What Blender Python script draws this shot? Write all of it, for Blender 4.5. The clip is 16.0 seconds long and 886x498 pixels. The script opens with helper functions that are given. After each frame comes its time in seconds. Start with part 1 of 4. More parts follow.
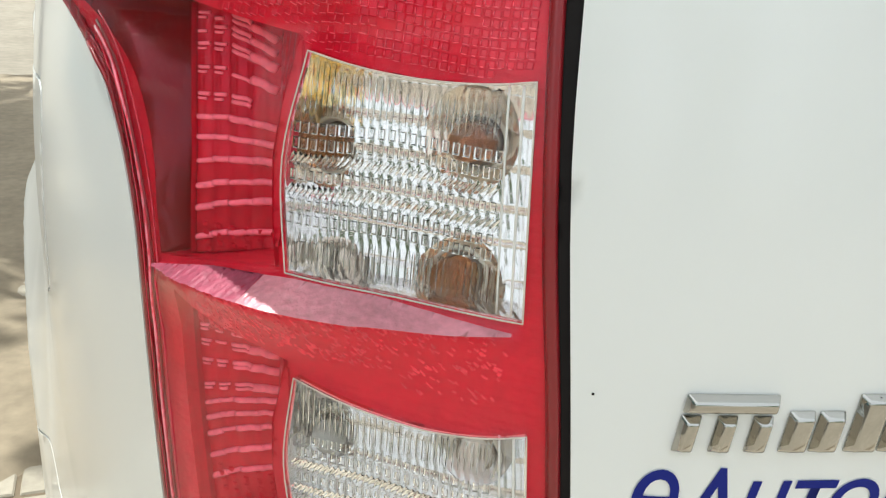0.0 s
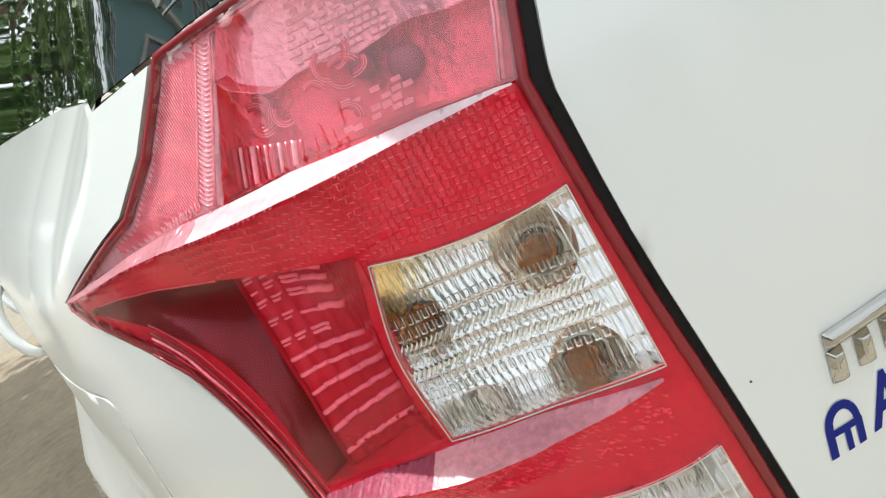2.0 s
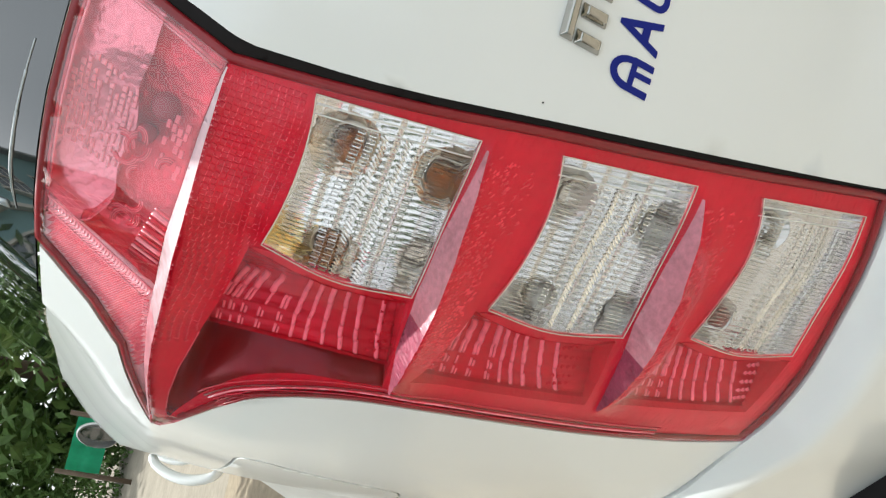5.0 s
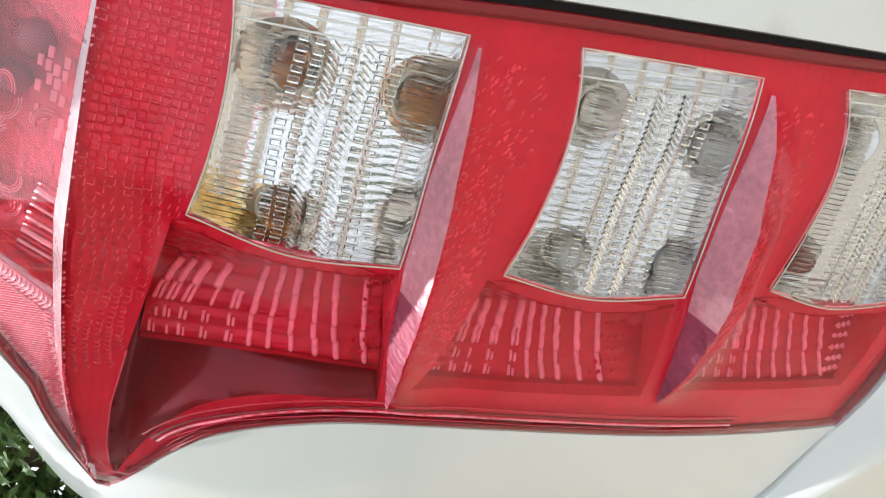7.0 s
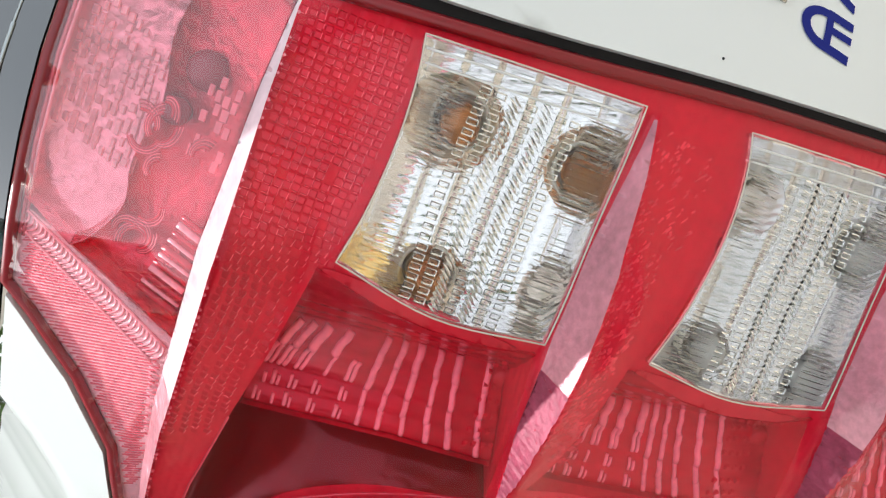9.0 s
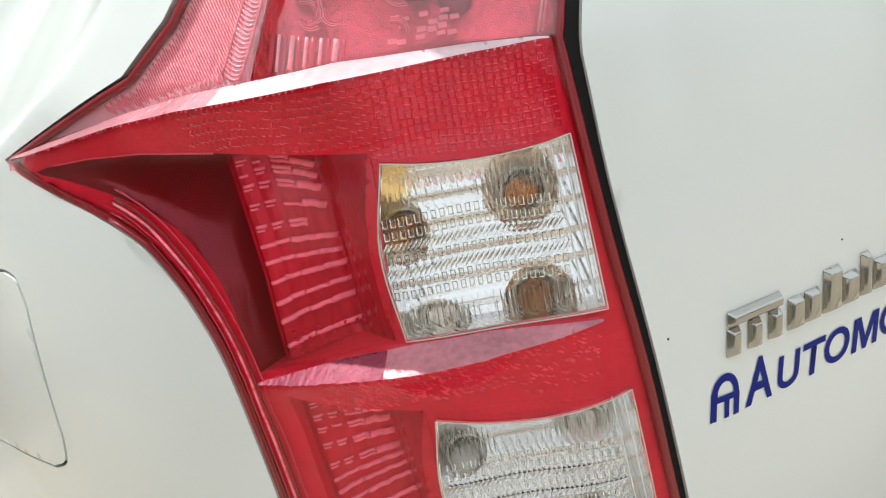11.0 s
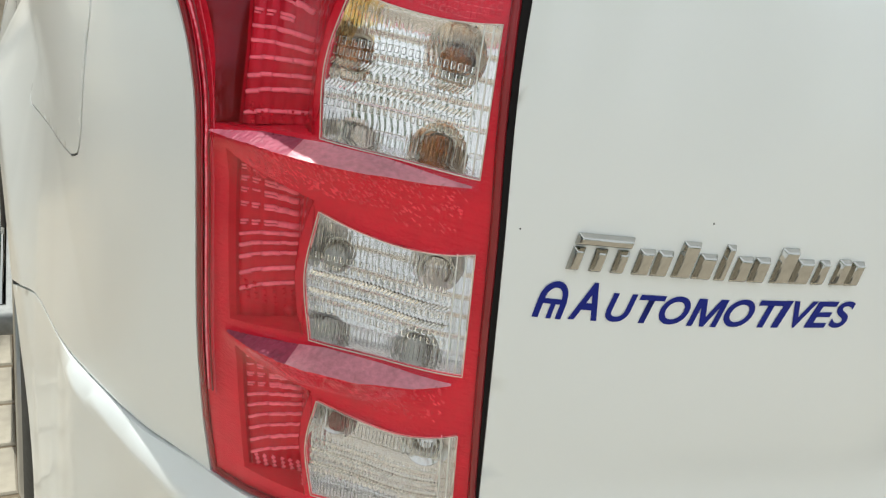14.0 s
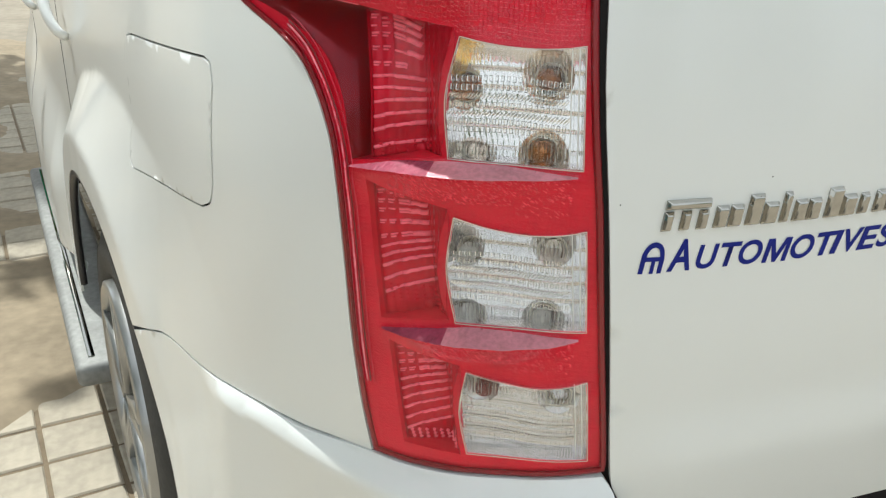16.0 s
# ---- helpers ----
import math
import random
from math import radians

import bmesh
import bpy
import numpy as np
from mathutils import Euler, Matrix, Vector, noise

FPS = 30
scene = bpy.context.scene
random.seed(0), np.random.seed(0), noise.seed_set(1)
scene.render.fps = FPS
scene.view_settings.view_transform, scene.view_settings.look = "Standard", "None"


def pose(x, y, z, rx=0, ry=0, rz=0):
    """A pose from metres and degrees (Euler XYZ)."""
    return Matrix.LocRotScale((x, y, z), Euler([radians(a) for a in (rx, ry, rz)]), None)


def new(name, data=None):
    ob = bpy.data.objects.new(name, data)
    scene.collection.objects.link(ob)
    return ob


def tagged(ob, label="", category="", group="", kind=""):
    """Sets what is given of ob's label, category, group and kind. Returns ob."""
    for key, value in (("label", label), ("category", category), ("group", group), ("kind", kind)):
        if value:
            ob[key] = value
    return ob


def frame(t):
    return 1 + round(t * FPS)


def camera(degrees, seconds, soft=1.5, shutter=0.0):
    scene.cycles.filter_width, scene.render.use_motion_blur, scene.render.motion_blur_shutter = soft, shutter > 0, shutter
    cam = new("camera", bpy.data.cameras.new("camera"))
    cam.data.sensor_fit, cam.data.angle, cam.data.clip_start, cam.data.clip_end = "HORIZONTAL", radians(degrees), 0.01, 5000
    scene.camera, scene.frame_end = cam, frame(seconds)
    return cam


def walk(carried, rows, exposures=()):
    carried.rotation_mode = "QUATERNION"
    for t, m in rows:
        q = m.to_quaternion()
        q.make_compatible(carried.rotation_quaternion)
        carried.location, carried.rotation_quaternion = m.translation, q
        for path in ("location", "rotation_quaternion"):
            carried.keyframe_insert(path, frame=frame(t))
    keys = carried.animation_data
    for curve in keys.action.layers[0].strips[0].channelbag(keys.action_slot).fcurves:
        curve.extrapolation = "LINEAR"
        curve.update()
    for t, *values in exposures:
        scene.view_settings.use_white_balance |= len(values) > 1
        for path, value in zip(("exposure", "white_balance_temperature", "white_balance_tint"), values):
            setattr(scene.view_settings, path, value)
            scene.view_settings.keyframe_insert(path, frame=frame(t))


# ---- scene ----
cam = camera(54.0, 16.0, 1.25)
METRES, EYE, TILT, LEAN, TURN = 1.0, 1.23, -20.0, -3.7, -14.0
ROWS = [
    (0.0, 0.0, 0.0, 0.0, -0.0, 0.0, -0.0),
    (0.5, -0.0309, -0.0206, 0.0145, 0.26, 0.58, 1.43),
    (1.0, -0.0454, -0.0286, 0.0321, 0.31, 1.14, 7.78),
    (1.5, -0.0434, -0.0368, 0.0522, -0.13, 1.36, 19.43),
    (2.0, -0.0357, -0.0402, 0.0621, -1.65, 0.82, 33.6),
    (2.5, -0.0155, -0.0558, 0.0647, -4.29, -0.32, 51.16),
    (3.0, 0.0082, -0.0819, 0.0531, -1.14, 1.65, 64.27),
    (3.5, 0.0236, -0.1159, 0.0364, 5.76, 6.53, 71.13),
    (4.0, 0.0224, -0.1364, 0.0086, 7.31, 5.32, 73.91),
    (4.5, 0.02, -0.1515, -0.014, 6.76, 2.49, 75.53),
    (7.0, -0.0398, -0.0117, -0.035, 11.62, 9.27, 83.08),
    (7.5, -0.0525, 0.0209, -0.0206, 13.57, 13.61, 84.49),
    (8.0, -0.0691, 0.033, -0.0068, 17.99, 20.31, 85.24),
    (8.5, -0.079, 0.0227, 0.0135, 17.68, 23.8, 84.66),
    (11.0, -0.1526, -0.0714, 0.0386, -15.93, -1.4, 20.17),
    (11.5, -0.1447, -0.0856, 0.0328, -15.35, -1.61, 10.97),
    (12.0, -0.1282, -0.1098, 0.0283, -13.54, -1.33, 4.31),
    (12.5, -0.1052, -0.1326, 0.0189, -11.93, -1.5, -0.16),
    (13.0, -0.0784, -0.1717, 0.0035, -9.14, -1.97, -2.44),
    (13.5, -0.053, -0.1763, -0.0289, -7.53, -3.23, -3.76),
    (14.0, -0.0531, -0.1832, -0.0321, -6.78, -4.33, -4.07),
    (14.5, -0.0494, -0.2059, -0.0415, -5.62, -5.26, -4.0),
    (15.0, -0.0722, -0.2295, -0.0423, -4.69, -5.64, -1.9),
    (15.5, -0.115, -0.2635, -0.0336, -4.92, -5.45, 1.45),
    (16.0, -0.1526, -0.3013, -0.0269, -6.89, -4.45, 4.95),
]
walk(cam, [(t, pose(0, 0, EYE, TILT, LEAN, TURN) @ pose(METRES * x, METRES * y, METRES * z, 90 + pitch, roll, yaw)) for t, x, y, z, yaw, pitch, roll in ROWS], [(0.0, 0.75, 6080, 3), (2.0, 0.69, 6080, 4), (4.5, 0.65, 6080, 4), (8.0, 0.80, 5950, 7), (11.0, 0.60, 6080, 4), (13.5, 0.52, 6080, 3), (16.0, 0.52, 6080, 3)])

# ---- light ----
world = bpy.data.worlds.new("sky")
scene.world = world
world.use_nodes = True
sky = world.node_tree.nodes.new("ShaderNodeTexSky")
sky.sky_type, sky.sun_disc = "NISHITA", False
SUN_UP, SUN_AZ = radians(58), radians(-26)         # azimuth from +y towards +x
sky.sun_elevation, sky.sun_rotation = SUN_UP, SUN_AZ
sky.air_density, sky.dust_density, sky.ozone_density = 0.8, 5.0, 0.3
veil = world.node_tree.nodes.new("ShaderNodeMix")   # thin bright cloud over the whole sky
veil.data_type = "RGBA"
veil.inputs[0].default_value, veil.inputs[7].default_value = 0.72, (6.35, 6.35, 6.25, 1)
world.node_tree.links.new(sky.outputs[0], veil.inputs[6])
world.node_tree.links.new(veil.outputs[2], world.node_tree.nodes["Background"].inputs[0])
world.node_tree.nodes["Background"].inputs[1].default_value = 0.15
sun = new("sun", bpy.data.lights.new("sun", "SUN"))
sun.data.energy, sun.data.angle, sun.data.color = 3.0, radians(0.6), (1.0, 0.965, 0.90)
way = Vector((math.sin(SUN_AZ) * math.cos(SUN_UP), math.cos(SUN_AZ) * math.cos(SUN_UP), math.sin(SUN_UP)))
sun.matrix_world = Matrix.Translation((0, 0, 8)) @ way.to_track_quat("Z", "Y").to_matrix().to_4x4()


# ---- materials ----
def material(name, colour, rough=0.5, metal=0.0, coat=0.0, bump=0.0, scale=20.0, vary=0.08, spec=0.5, fine=0.0):
    """A principled surface with two scales of colour variation and relief."""
    m = bpy.data.materials.new(name)
    m.use_nodes = True
    n, l = m.node_tree.nodes, m.node_tree.links
    b = n["Principled BSDF"]
    b.inputs["Roughness"].default_value, b.inputs["Metallic"].default_value = rough, metal
    b.inputs["Coat Weight"].default_value, b.inputs["Coat Roughness"].default_value = coat, 0.03
    b.inputs["Specular IOR Level"].default_value = spec
    pos = n.new("ShaderNodeTexCoord")
    big, small = n.new("ShaderNodeTexNoise"), n.new("ShaderNodeTexNoise")
    big.inputs["Scale"].default_value, small.inputs["Scale"].default_value = scale * 0.13, scale
    big.inputs["Detail"].default_value, small.inputs["Detail"].default_value = 4, 5
    for t in (big, small):
        l.new(pos.outputs["Object"], t.inputs["Vector"])
    add = n.new("ShaderNodeMath")
    add.operation = "ADD"
    l.new(big.outputs[0], add.inputs[0])
    l.new(small.outputs[0], add.inputs[1])
    ramp = n.new("ShaderNodeMapRange")
    ramp.inputs["From Min"].default_value, ramp.inputs["From Max"].default_value = 0.6, 1.4
    ramp.inputs["To Min"].default_value, ramp.inputs["To Max"].default_value = 1 - vary, 1 + vary
    l.new(add.outputs[0], ramp.inputs["Value"])
    mix = n.new("ShaderNodeVectorMath")
    mix.operation = "SCALE"
    mix.inputs[0].default_value = colour
    l.new(ramp.outputs[0], mix.inputs["Scale"])
    l.new(mix.outputs[0], b.inputs["Base Color"])
    if bump:
        bn = n.new("ShaderNodeBump")
        bn.inputs["Strength"].default_value, bn.inputs["Distance"].default_value = bump, 0.002
        l.new(small.outputs[0], bn.inputs["Height"])
        l.new(bn.outputs[0], b.inputs["Normal"])
    return m


def optic(name, colour):
    """Red moulded plastic with a fine grid of prisms and pebbled patches."""
    m = material(name, colour, rough=0.22, scale=260, vary=0.16)
    n, l = m.node_tree.nodes, m.node_tree.links
    pos = n.new("ShaderNodeTexCoord")
    peb = n.new("ShaderNodeTexVoronoi")
    peb.inputs["Scale"].default_value = 330
    waves = []
    for axis in ("Z", "DIAGONAL"):
        w = n.new("ShaderNodeTexWave")
        w.bands_direction = axis
        w.inputs["Scale"].default_value, w.inputs["Distortion"].default_value, w.inputs["Detail Scale"].default_value = 62, 1.2, 3.0
        l.new(pos.outputs["Object"], w.inputs["Vector"])
        waves.append(w)
    both, mask, mix = n.new("ShaderNodeMath"), n.new("ShaderNodeTexNoise"), n.new("ShaderNodeMix")
    both.operation = "MULTIPLY"
    l.new(waves[0].outputs["Fac"], both.inputs[0])
    l.new(waves[1].outputs["Fac"], both.inputs[1])
    mask.inputs["Scale"].default_value = 18
    l.new(pos.outputs["Object"], peb.inputs["Vector"])
    l.new(pos.outputs["Object"], mask.inputs["Vector"])
    l.new(mask.outputs[0], mix.inputs[0])
    l.new(both.outputs[0], mix.inputs[2])
    l.new(peb.outputs["Distance"], mix.inputs[3])
    bump = n.new("ShaderNodeBump")
    bump.inputs["Strength"].default_value, bump.inputs["Distance"].default_value = 0.45, 0.0010
    l.new(mix.outputs[0], bump.inputs["Height"])
    l.new(bump.outputs[0], n["Principled BSDF"].inputs["Normal"])
    return m


def clear(name, colour, rough=0.0, gloss=1.5, frost=0.0, ripple=0.0):
    """A thin clear shell: tinted see-through with a glossy face that grows at grazing angles."""
    m = bpy.data.materials.new(name)
    m.use_nodes = True
    n, l = m.node_tree.nodes, m.node_tree.links
    n.remove(n["Principled BSDF"])
    see, shine, mix, fres = n.new("ShaderNodeBsdfTransparent"), n.new("ShaderNodeBsdfGlossy"), n.new("ShaderNodeMixShader"), n.new("ShaderNodeMath")
    see.inputs[0].default_value = (*colour, 1)
    shine.inputs["Roughness"].default_value = rough
    face_on, steep = n.new("ShaderNodeLayerWeight"), n.new("ShaderNodeMath")
    face_on.inputs["Blend"].default_value = 0.5
    steep.operation, steep.inputs[1].default_value = "POWER", 5.0
    l.new(face_on.outputs["Facing"], steep.inputs[0])
    fres.operation, fres.inputs[1].default_value, fres.inputs[2].default_value = "MULTIPLY_ADD", 0.85, ((gloss - 1) / (gloss + 1)) ** 2
    l.new(steep.outputs[0], fres.inputs[0])
    if ripple:
        pos, grain, bump = n.new("ShaderNodeTexCoord"), n.new("ShaderNodeTexNoise"), n.new("ShaderNodeBump")
        grain.inputs["Scale"].default_value, grain.inputs["Detail"].default_value = 260, 3
        bump.inputs["Strength"].default_value, bump.inputs["Distance"].default_value = ripple, 0.001
        l.new(pos.outputs["Object"], grain.inputs["Vector"])
        l.new(grain.outputs[0], bump.inputs["Height"])
        l.new(bump.outputs[0], shine.inputs["Normal"])
    l.new(fres.outputs[0], mix.inputs[0])
    l.new(see.outputs[0], mix.inputs[1])
    l.new(shine.outputs[0], mix.inputs[2])
    if frost:
        milk, blend = n.new("ShaderNodeBsdfTranslucent"), n.new("ShaderNodeMixShader")
        face, both = n.new("ShaderNodeBsdfDiffuse"), n.new("ShaderNodeMixShader")
        both.inputs[0].default_value = 0.85
        l.new(milk.outputs[0], both.inputs[1])
        l.new(face.outputs[0], both.inputs[2])
        blend.inputs[0].default_value = frost
        l.new(mix.outputs[0], blend.inputs[1])
        l.new(both.outputs[0], blend.inputs[2])
        mix = blend
    l.new(mix.outputs[0], n["Material Output"].inputs[0])
    return m


def fluted(name, colour, rough=0.10, metal=0.95):
    """A mirrored reflector with fine upright flutes and fainter cross lines."""
    m = material(name, colour, rough=rough, metal=metal, scale=90, vary=0.06)
    n, l = m.node_tree.nodes, m.node_tree.links
    pos, add = n.new("ShaderNodeTexCoord"), n.new("ShaderNodeMath")
    add.operation, last = "MULTIPLY_ADD", None
    for axis, scale in (("X", 88), ("Z", 66)):
        w = n.new("ShaderNodeTexWave")
        w.bands_direction = axis
        w.inputs["Scale"].default_value, w.inputs["Distortion"].default_value = scale, 0.6
        l.new(pos.outputs["Object"], w.inputs["Vector"])
        if last:
            l.new(w.outputs["Fac"], add.inputs[0])
            add.inputs[1].default_value = 0.22
            l.new(last.outputs["Fac"], add.inputs[2])
        last = w
    bump = n.new("ShaderNodeBump")
    bump.inputs["Strength"].default_value, bump.inputs["Distance"].default_value = 0.35, 0.0006
    l.new(add.outputs[0], bump.inputs["Height"])
    l.new(bump.outputs[0], n["Principled BSDF"].inputs["Normal"])
    return m


def glass(name, colour, rough=0.0, ior=1.45, body=0.0):
    """Solid clear plastic or glass, with a share of its own body colour."""
    m = material(name, colour, rough=rough, scale=120, vary=0.05)
    b = m.node_tree.nodes["Principled BSDF"]
    b.inputs["Transmission Weight"].default_value, b.inputs["IOR"].default_value = 1.0 - body, ior
    return m


WHITE = material("white_paint", (0.77, 0.78, 0.765), rough=0.4, coat=0.8, scale=6, vary=0.015)
WHITE.node_tree.nodes["Principled BSDF"].inputs["Coat Roughness"].default_value = 0.12
BLACK = material("black_rubber", (0.012, 0.010, 0.010), spec=0.2, rough=0.7, scale=90, vary=0.2, bump=0.2)
PLASTIC = material("dark_plastic", (0.03, 0.03, 0.032), rough=0.5, scale=300, vary=0.2, bump=0.3)
RED = optic("red_optic", (0.69, 0.021, 0.068))
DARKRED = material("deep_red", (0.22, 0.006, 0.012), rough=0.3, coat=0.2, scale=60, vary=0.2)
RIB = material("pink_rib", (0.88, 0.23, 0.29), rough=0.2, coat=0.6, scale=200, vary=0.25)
# pale pink with the glints of ribs and prisms put into the colour
RIBPALE = material("pale_glint_pink", (1.0, 0.52, 0.57), rough=0.15, coat=0.8, scale=300, vary=0.25)
SPECK = material("red_cell", (0.73, 0.025, 0.074), rough=0.15, metal=0.15, coat=0.8, scale=300, vary=0.25)
KNOB = material("red_peg", (0.60, 0.030, 0.065), rough=0.25, coat=0.3, scale=120, vary=0.15)
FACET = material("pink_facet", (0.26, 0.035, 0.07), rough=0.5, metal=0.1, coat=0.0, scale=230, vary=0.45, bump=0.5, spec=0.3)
# smooth facets: paler colours that carry the sky's reflection
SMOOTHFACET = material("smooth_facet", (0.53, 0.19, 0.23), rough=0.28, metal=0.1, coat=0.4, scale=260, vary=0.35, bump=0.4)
SKYFACET = material("sky_sheen_facet", (0.72, 0.54, 0.57), rough=0.12, coat=0.8, scale=160, vary=0.22, bump=0.2)
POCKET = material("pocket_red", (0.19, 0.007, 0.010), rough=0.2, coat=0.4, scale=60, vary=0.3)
LENS = clear("pink_tinted_lens", (1.0, 0.76, 0.80), gloss=2.15)
TINT = clear("red_tinted_lens", (1.0, 0.55, 0.63), gloss=1.43, rough=0.03, ripple=0.06)
GLASS = clear("clear_lens", (0.97, 0.97, 0.96), gloss=1.45)
CHROME = material("chrome", (0.46, 0.45, 0.42), rough=0.04, metal=1.0, scale=50, vary=0.06)
SILVER = fluted("reflector", (0.93, 0.905, 0.91))
# the bulbs' amber reflection is put into this bowl colour
BOWLAMBER = fluted("amber_reflection_bowl", (0.88, 0.77, 0.66), 0.18, 0.8)
BOWLGREY = fluted("grey_fluted_bowl", (0.84, 0.82, 0.81), 0.22, 0.6)
SATIN = fluted("satin_reflector", (0.80, 0.775, 0.785), 0.22, 0.85)
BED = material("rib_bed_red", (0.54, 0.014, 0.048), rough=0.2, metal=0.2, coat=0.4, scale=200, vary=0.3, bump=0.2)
FLUTE = clear("clear_flute", (0.97, 0.97, 0.96), rough=0.03, gloss=1.9)
# glints on the clear prism edges, drawn as white bars and beads
GLINT = material("prism_edge_glint", (0.88, 0.87, 0.84), rough=0.12, coat=1.0, scale=200, vary=0.1)
AMBER = glass("amber_bulb", (0.78, 0.36, 0.12), 0.03, 1.35, 0.22)
BLUE = material("blue_vinyl", (0.008, 0.016, 0.20), rough=0.5, scale=60, vary=0.05, spec=0.2)
DARKGLASS = material("dark_window_glass", (0.012, 0.016, 0.018), rough=0.02, coat=1.0, scale=3, vary=0.1, spec=0.8)
DARKGLASS.node_tree.nodes["Principled BSDF"].inputs["Coat IOR"].default_value = 1.9
PAVER = material("paver", (0.40, 0.35, 0.275), rough=0.85, scale=40, vary=0.22, bump=0.6)
EARTH = material("sandy_ground", (0.29, 0.25, 0.195), rough=0.95, scale=12, vary=0.25, bump=0.6)
TYRE = material("tyre_rubber", (0.035, 0.034, 0.032), rough=0.7, scale=120, vary=0.3, bump=0.4)
LEAF = material("leaf", (0.085, 0.15, 0.03), rough=0.65, scale=5, vary=0.4)
BARK = material("bark", (0.14, 0.10, 0.07), rough=0.9, scale=40, vary=0.3, bump=0.8)
PLASTER = material("plaster", (0.24, 0.38, 0.39), rough=0.8, scale=15, vary=0.1, bump=0.2)
SAND = material("drifted_sand", (0.30, 0.24, 0.165), rough=0.95, scale=25, vary=0.25, bump=0.7)
MORTAR = material("joint_sand", (0.19, 0.145, 0.095), rough=0.95, scale=60, vary=0.2)
PRISM = glass("clear_prism", (0.985, 0.985, 0.98), 0.03)
# amber tint standing in for the bulb's reflected colour
AMBERTINT = clear("amber_reflection", (1.0, 0.80, 0.42), gloss=1.4)
PALE = material("pale_plastic", (0.66, 0.60, 0.52), rough=0.35, coat=0.4, scale=100, vary=0.1)
RINGPALE = material("ring_plastic", (0.80, 0.76, 0.68), rough=0.3, coat=0.5, scale=100, vary=0.1)
CLEARBULB = glass("clear_grey_bulb", (0.74, 0.73, 0.71), 0.06, 1.25, 0.75)
SMOKE = material("smoky_socket", (0.24, 0.195, 0.165), rough=0.25, coat=0.5, scale=80, vary=0.2)
BULBRED = glass("red_bulb", (0.40, 0.03, 0.03), 0.06, 1.25, 0.4)
HOODBULB = material("crimson_bulb", (0.30, 0.03, 0.05), rough=0.2, coat=0.3, scale=120, vary=0.2)
# pink of the moulded dashes, their highlights put into the colour
DASH = material("dash_highlight_pink", (0.88, 0.12, 0.18), rough=0.15, coat=0.8, scale=300, vary=0.35)
# paler than the crimson: the sky's veil on the hood, put into the colour
PINKMIRROR = material("pink_mirror", (0.96, 0.44, 0.50), rough=0.12, metal=0.7, coat=0.6, scale=230, vary=0.3, bump=0.7)
CRIMSON = material("crimson_mirror", (0.88, 0.09, 0.15), rough=0.12, metal=0.6, coat=0.6, scale=230, vary=0.35, bump=0.9)
HATCH = material("hatched_pink", (0.95, 0.74, 0.77), rough=0.45, coat=0.2, scale=900, vary=0.15, bump=0.5)
STEP = material("dusty_grey_metal", (0.27, 0.27, 0.26), rough=0.6, metal=0.25, scale=60, vary=0.3, bump=0.15)
ALLOY = material("alloy_wheel", (0.36, 0.36, 0.355), rough=0.3, metal=0.8, coat=0.4, scale=30, vary=0.1)
TRIM = material("satin_trim", (0.42, 0.45, 0.46), rough=0.2, metal=0.6, coat=0.6, scale=90, vary=0.1)
# lighter pink that paints the glints on red cells and flange
CELLGLINT = material("pink_cell_glint", (0.92, 0.20, 0.27), rough=0.15, coat=0.8, scale=300, vary=0.35)
GREEN = material("green_tarpaulin", (0.01, 0.30, 0.14), rough=0.6, scale=15, vary=0.15, bump=0.3)


# ---- the car's skin: a plan curve swept up, with a slight barrel ----
PLAN = [(1.72, .62), (1.70, .45), (1.55, .30), (1.30, .252), (1.0, .236), (.75, .232), (.55, .236), (.40, .244), (.295, .250), (.234, .2575), (.185, .2645), (.16, .270),
        (.113, .2865), (.07, .314), (.03, .3425), (-.005, .38), (-.035, .43), (-.072, .50), (-.102, .58), (-.125, .67), (-.148, .80), (-.174, 1.0), (-.209, 1.3),
        (-.256, 1.7), (-.303, 2.2), (-.348, 2.8), (-.378, 3.4), (-.38, 3.9)]


def smooth_line(points, steps):
    """A centripetal spline through a few points."""
    p, out = [np.array(q, float) for q in points], []
    for i in range(len(p) - 1):
        a, b, c, d = p[max(i - 1, 0)], p[i], p[i + 1], p[min(i + 2, len(p) - 1)]
        if i == 0:
            a = 2 * b - c
        if i == len(p) - 2:
            d = 2 * c - b
        t1 = np.linalg.norm(b - a) ** .5
        t2 = t1 + np.linalg.norm(c - b) ** .5
        t3 = t2 + np.linalg.norm(d - c) ** .5
        for k in range(steps):
            t = t1 + k / steps * (t2 - t1)
            a1, a2, a3 = a * (t1 - t) / t1 + b * t / t1, b * (t2 - t) / (t2 - t1) + c * (t - t1) / (t2 - t1), c * (t3 - t) / (t3 - t2) + d * (t - t2) / (t3 - t2)
            b1, b2 = a1 * (t2 - t) / t2 + a2 * t / t2, a2 * (t3 - t) / (t3 - t1) + a3 * (t - t1) / (t3 - t1)
            out.append(b1 * (t2 - t) / (t2 - t1) + b2 * (t - t1) / (t2 - t1))
    return np.array(out + [p[-1]])


_line = smooth_line(PLAN, 24)
_len = np.r_[0, np.cumsum(np.linalg.norm(np.diff(_line, axis=0), axis=1))]
_len = _len - _len[11 * 24]


def step(a, b, v):
    t = min(1.0, max(0.0, (v - a) / (b - a)))
    return t * t * (3 - 2 * t)


WHEEL_Y, WHEEL_Z, ARCH = 1.25, 0.40, 0.405


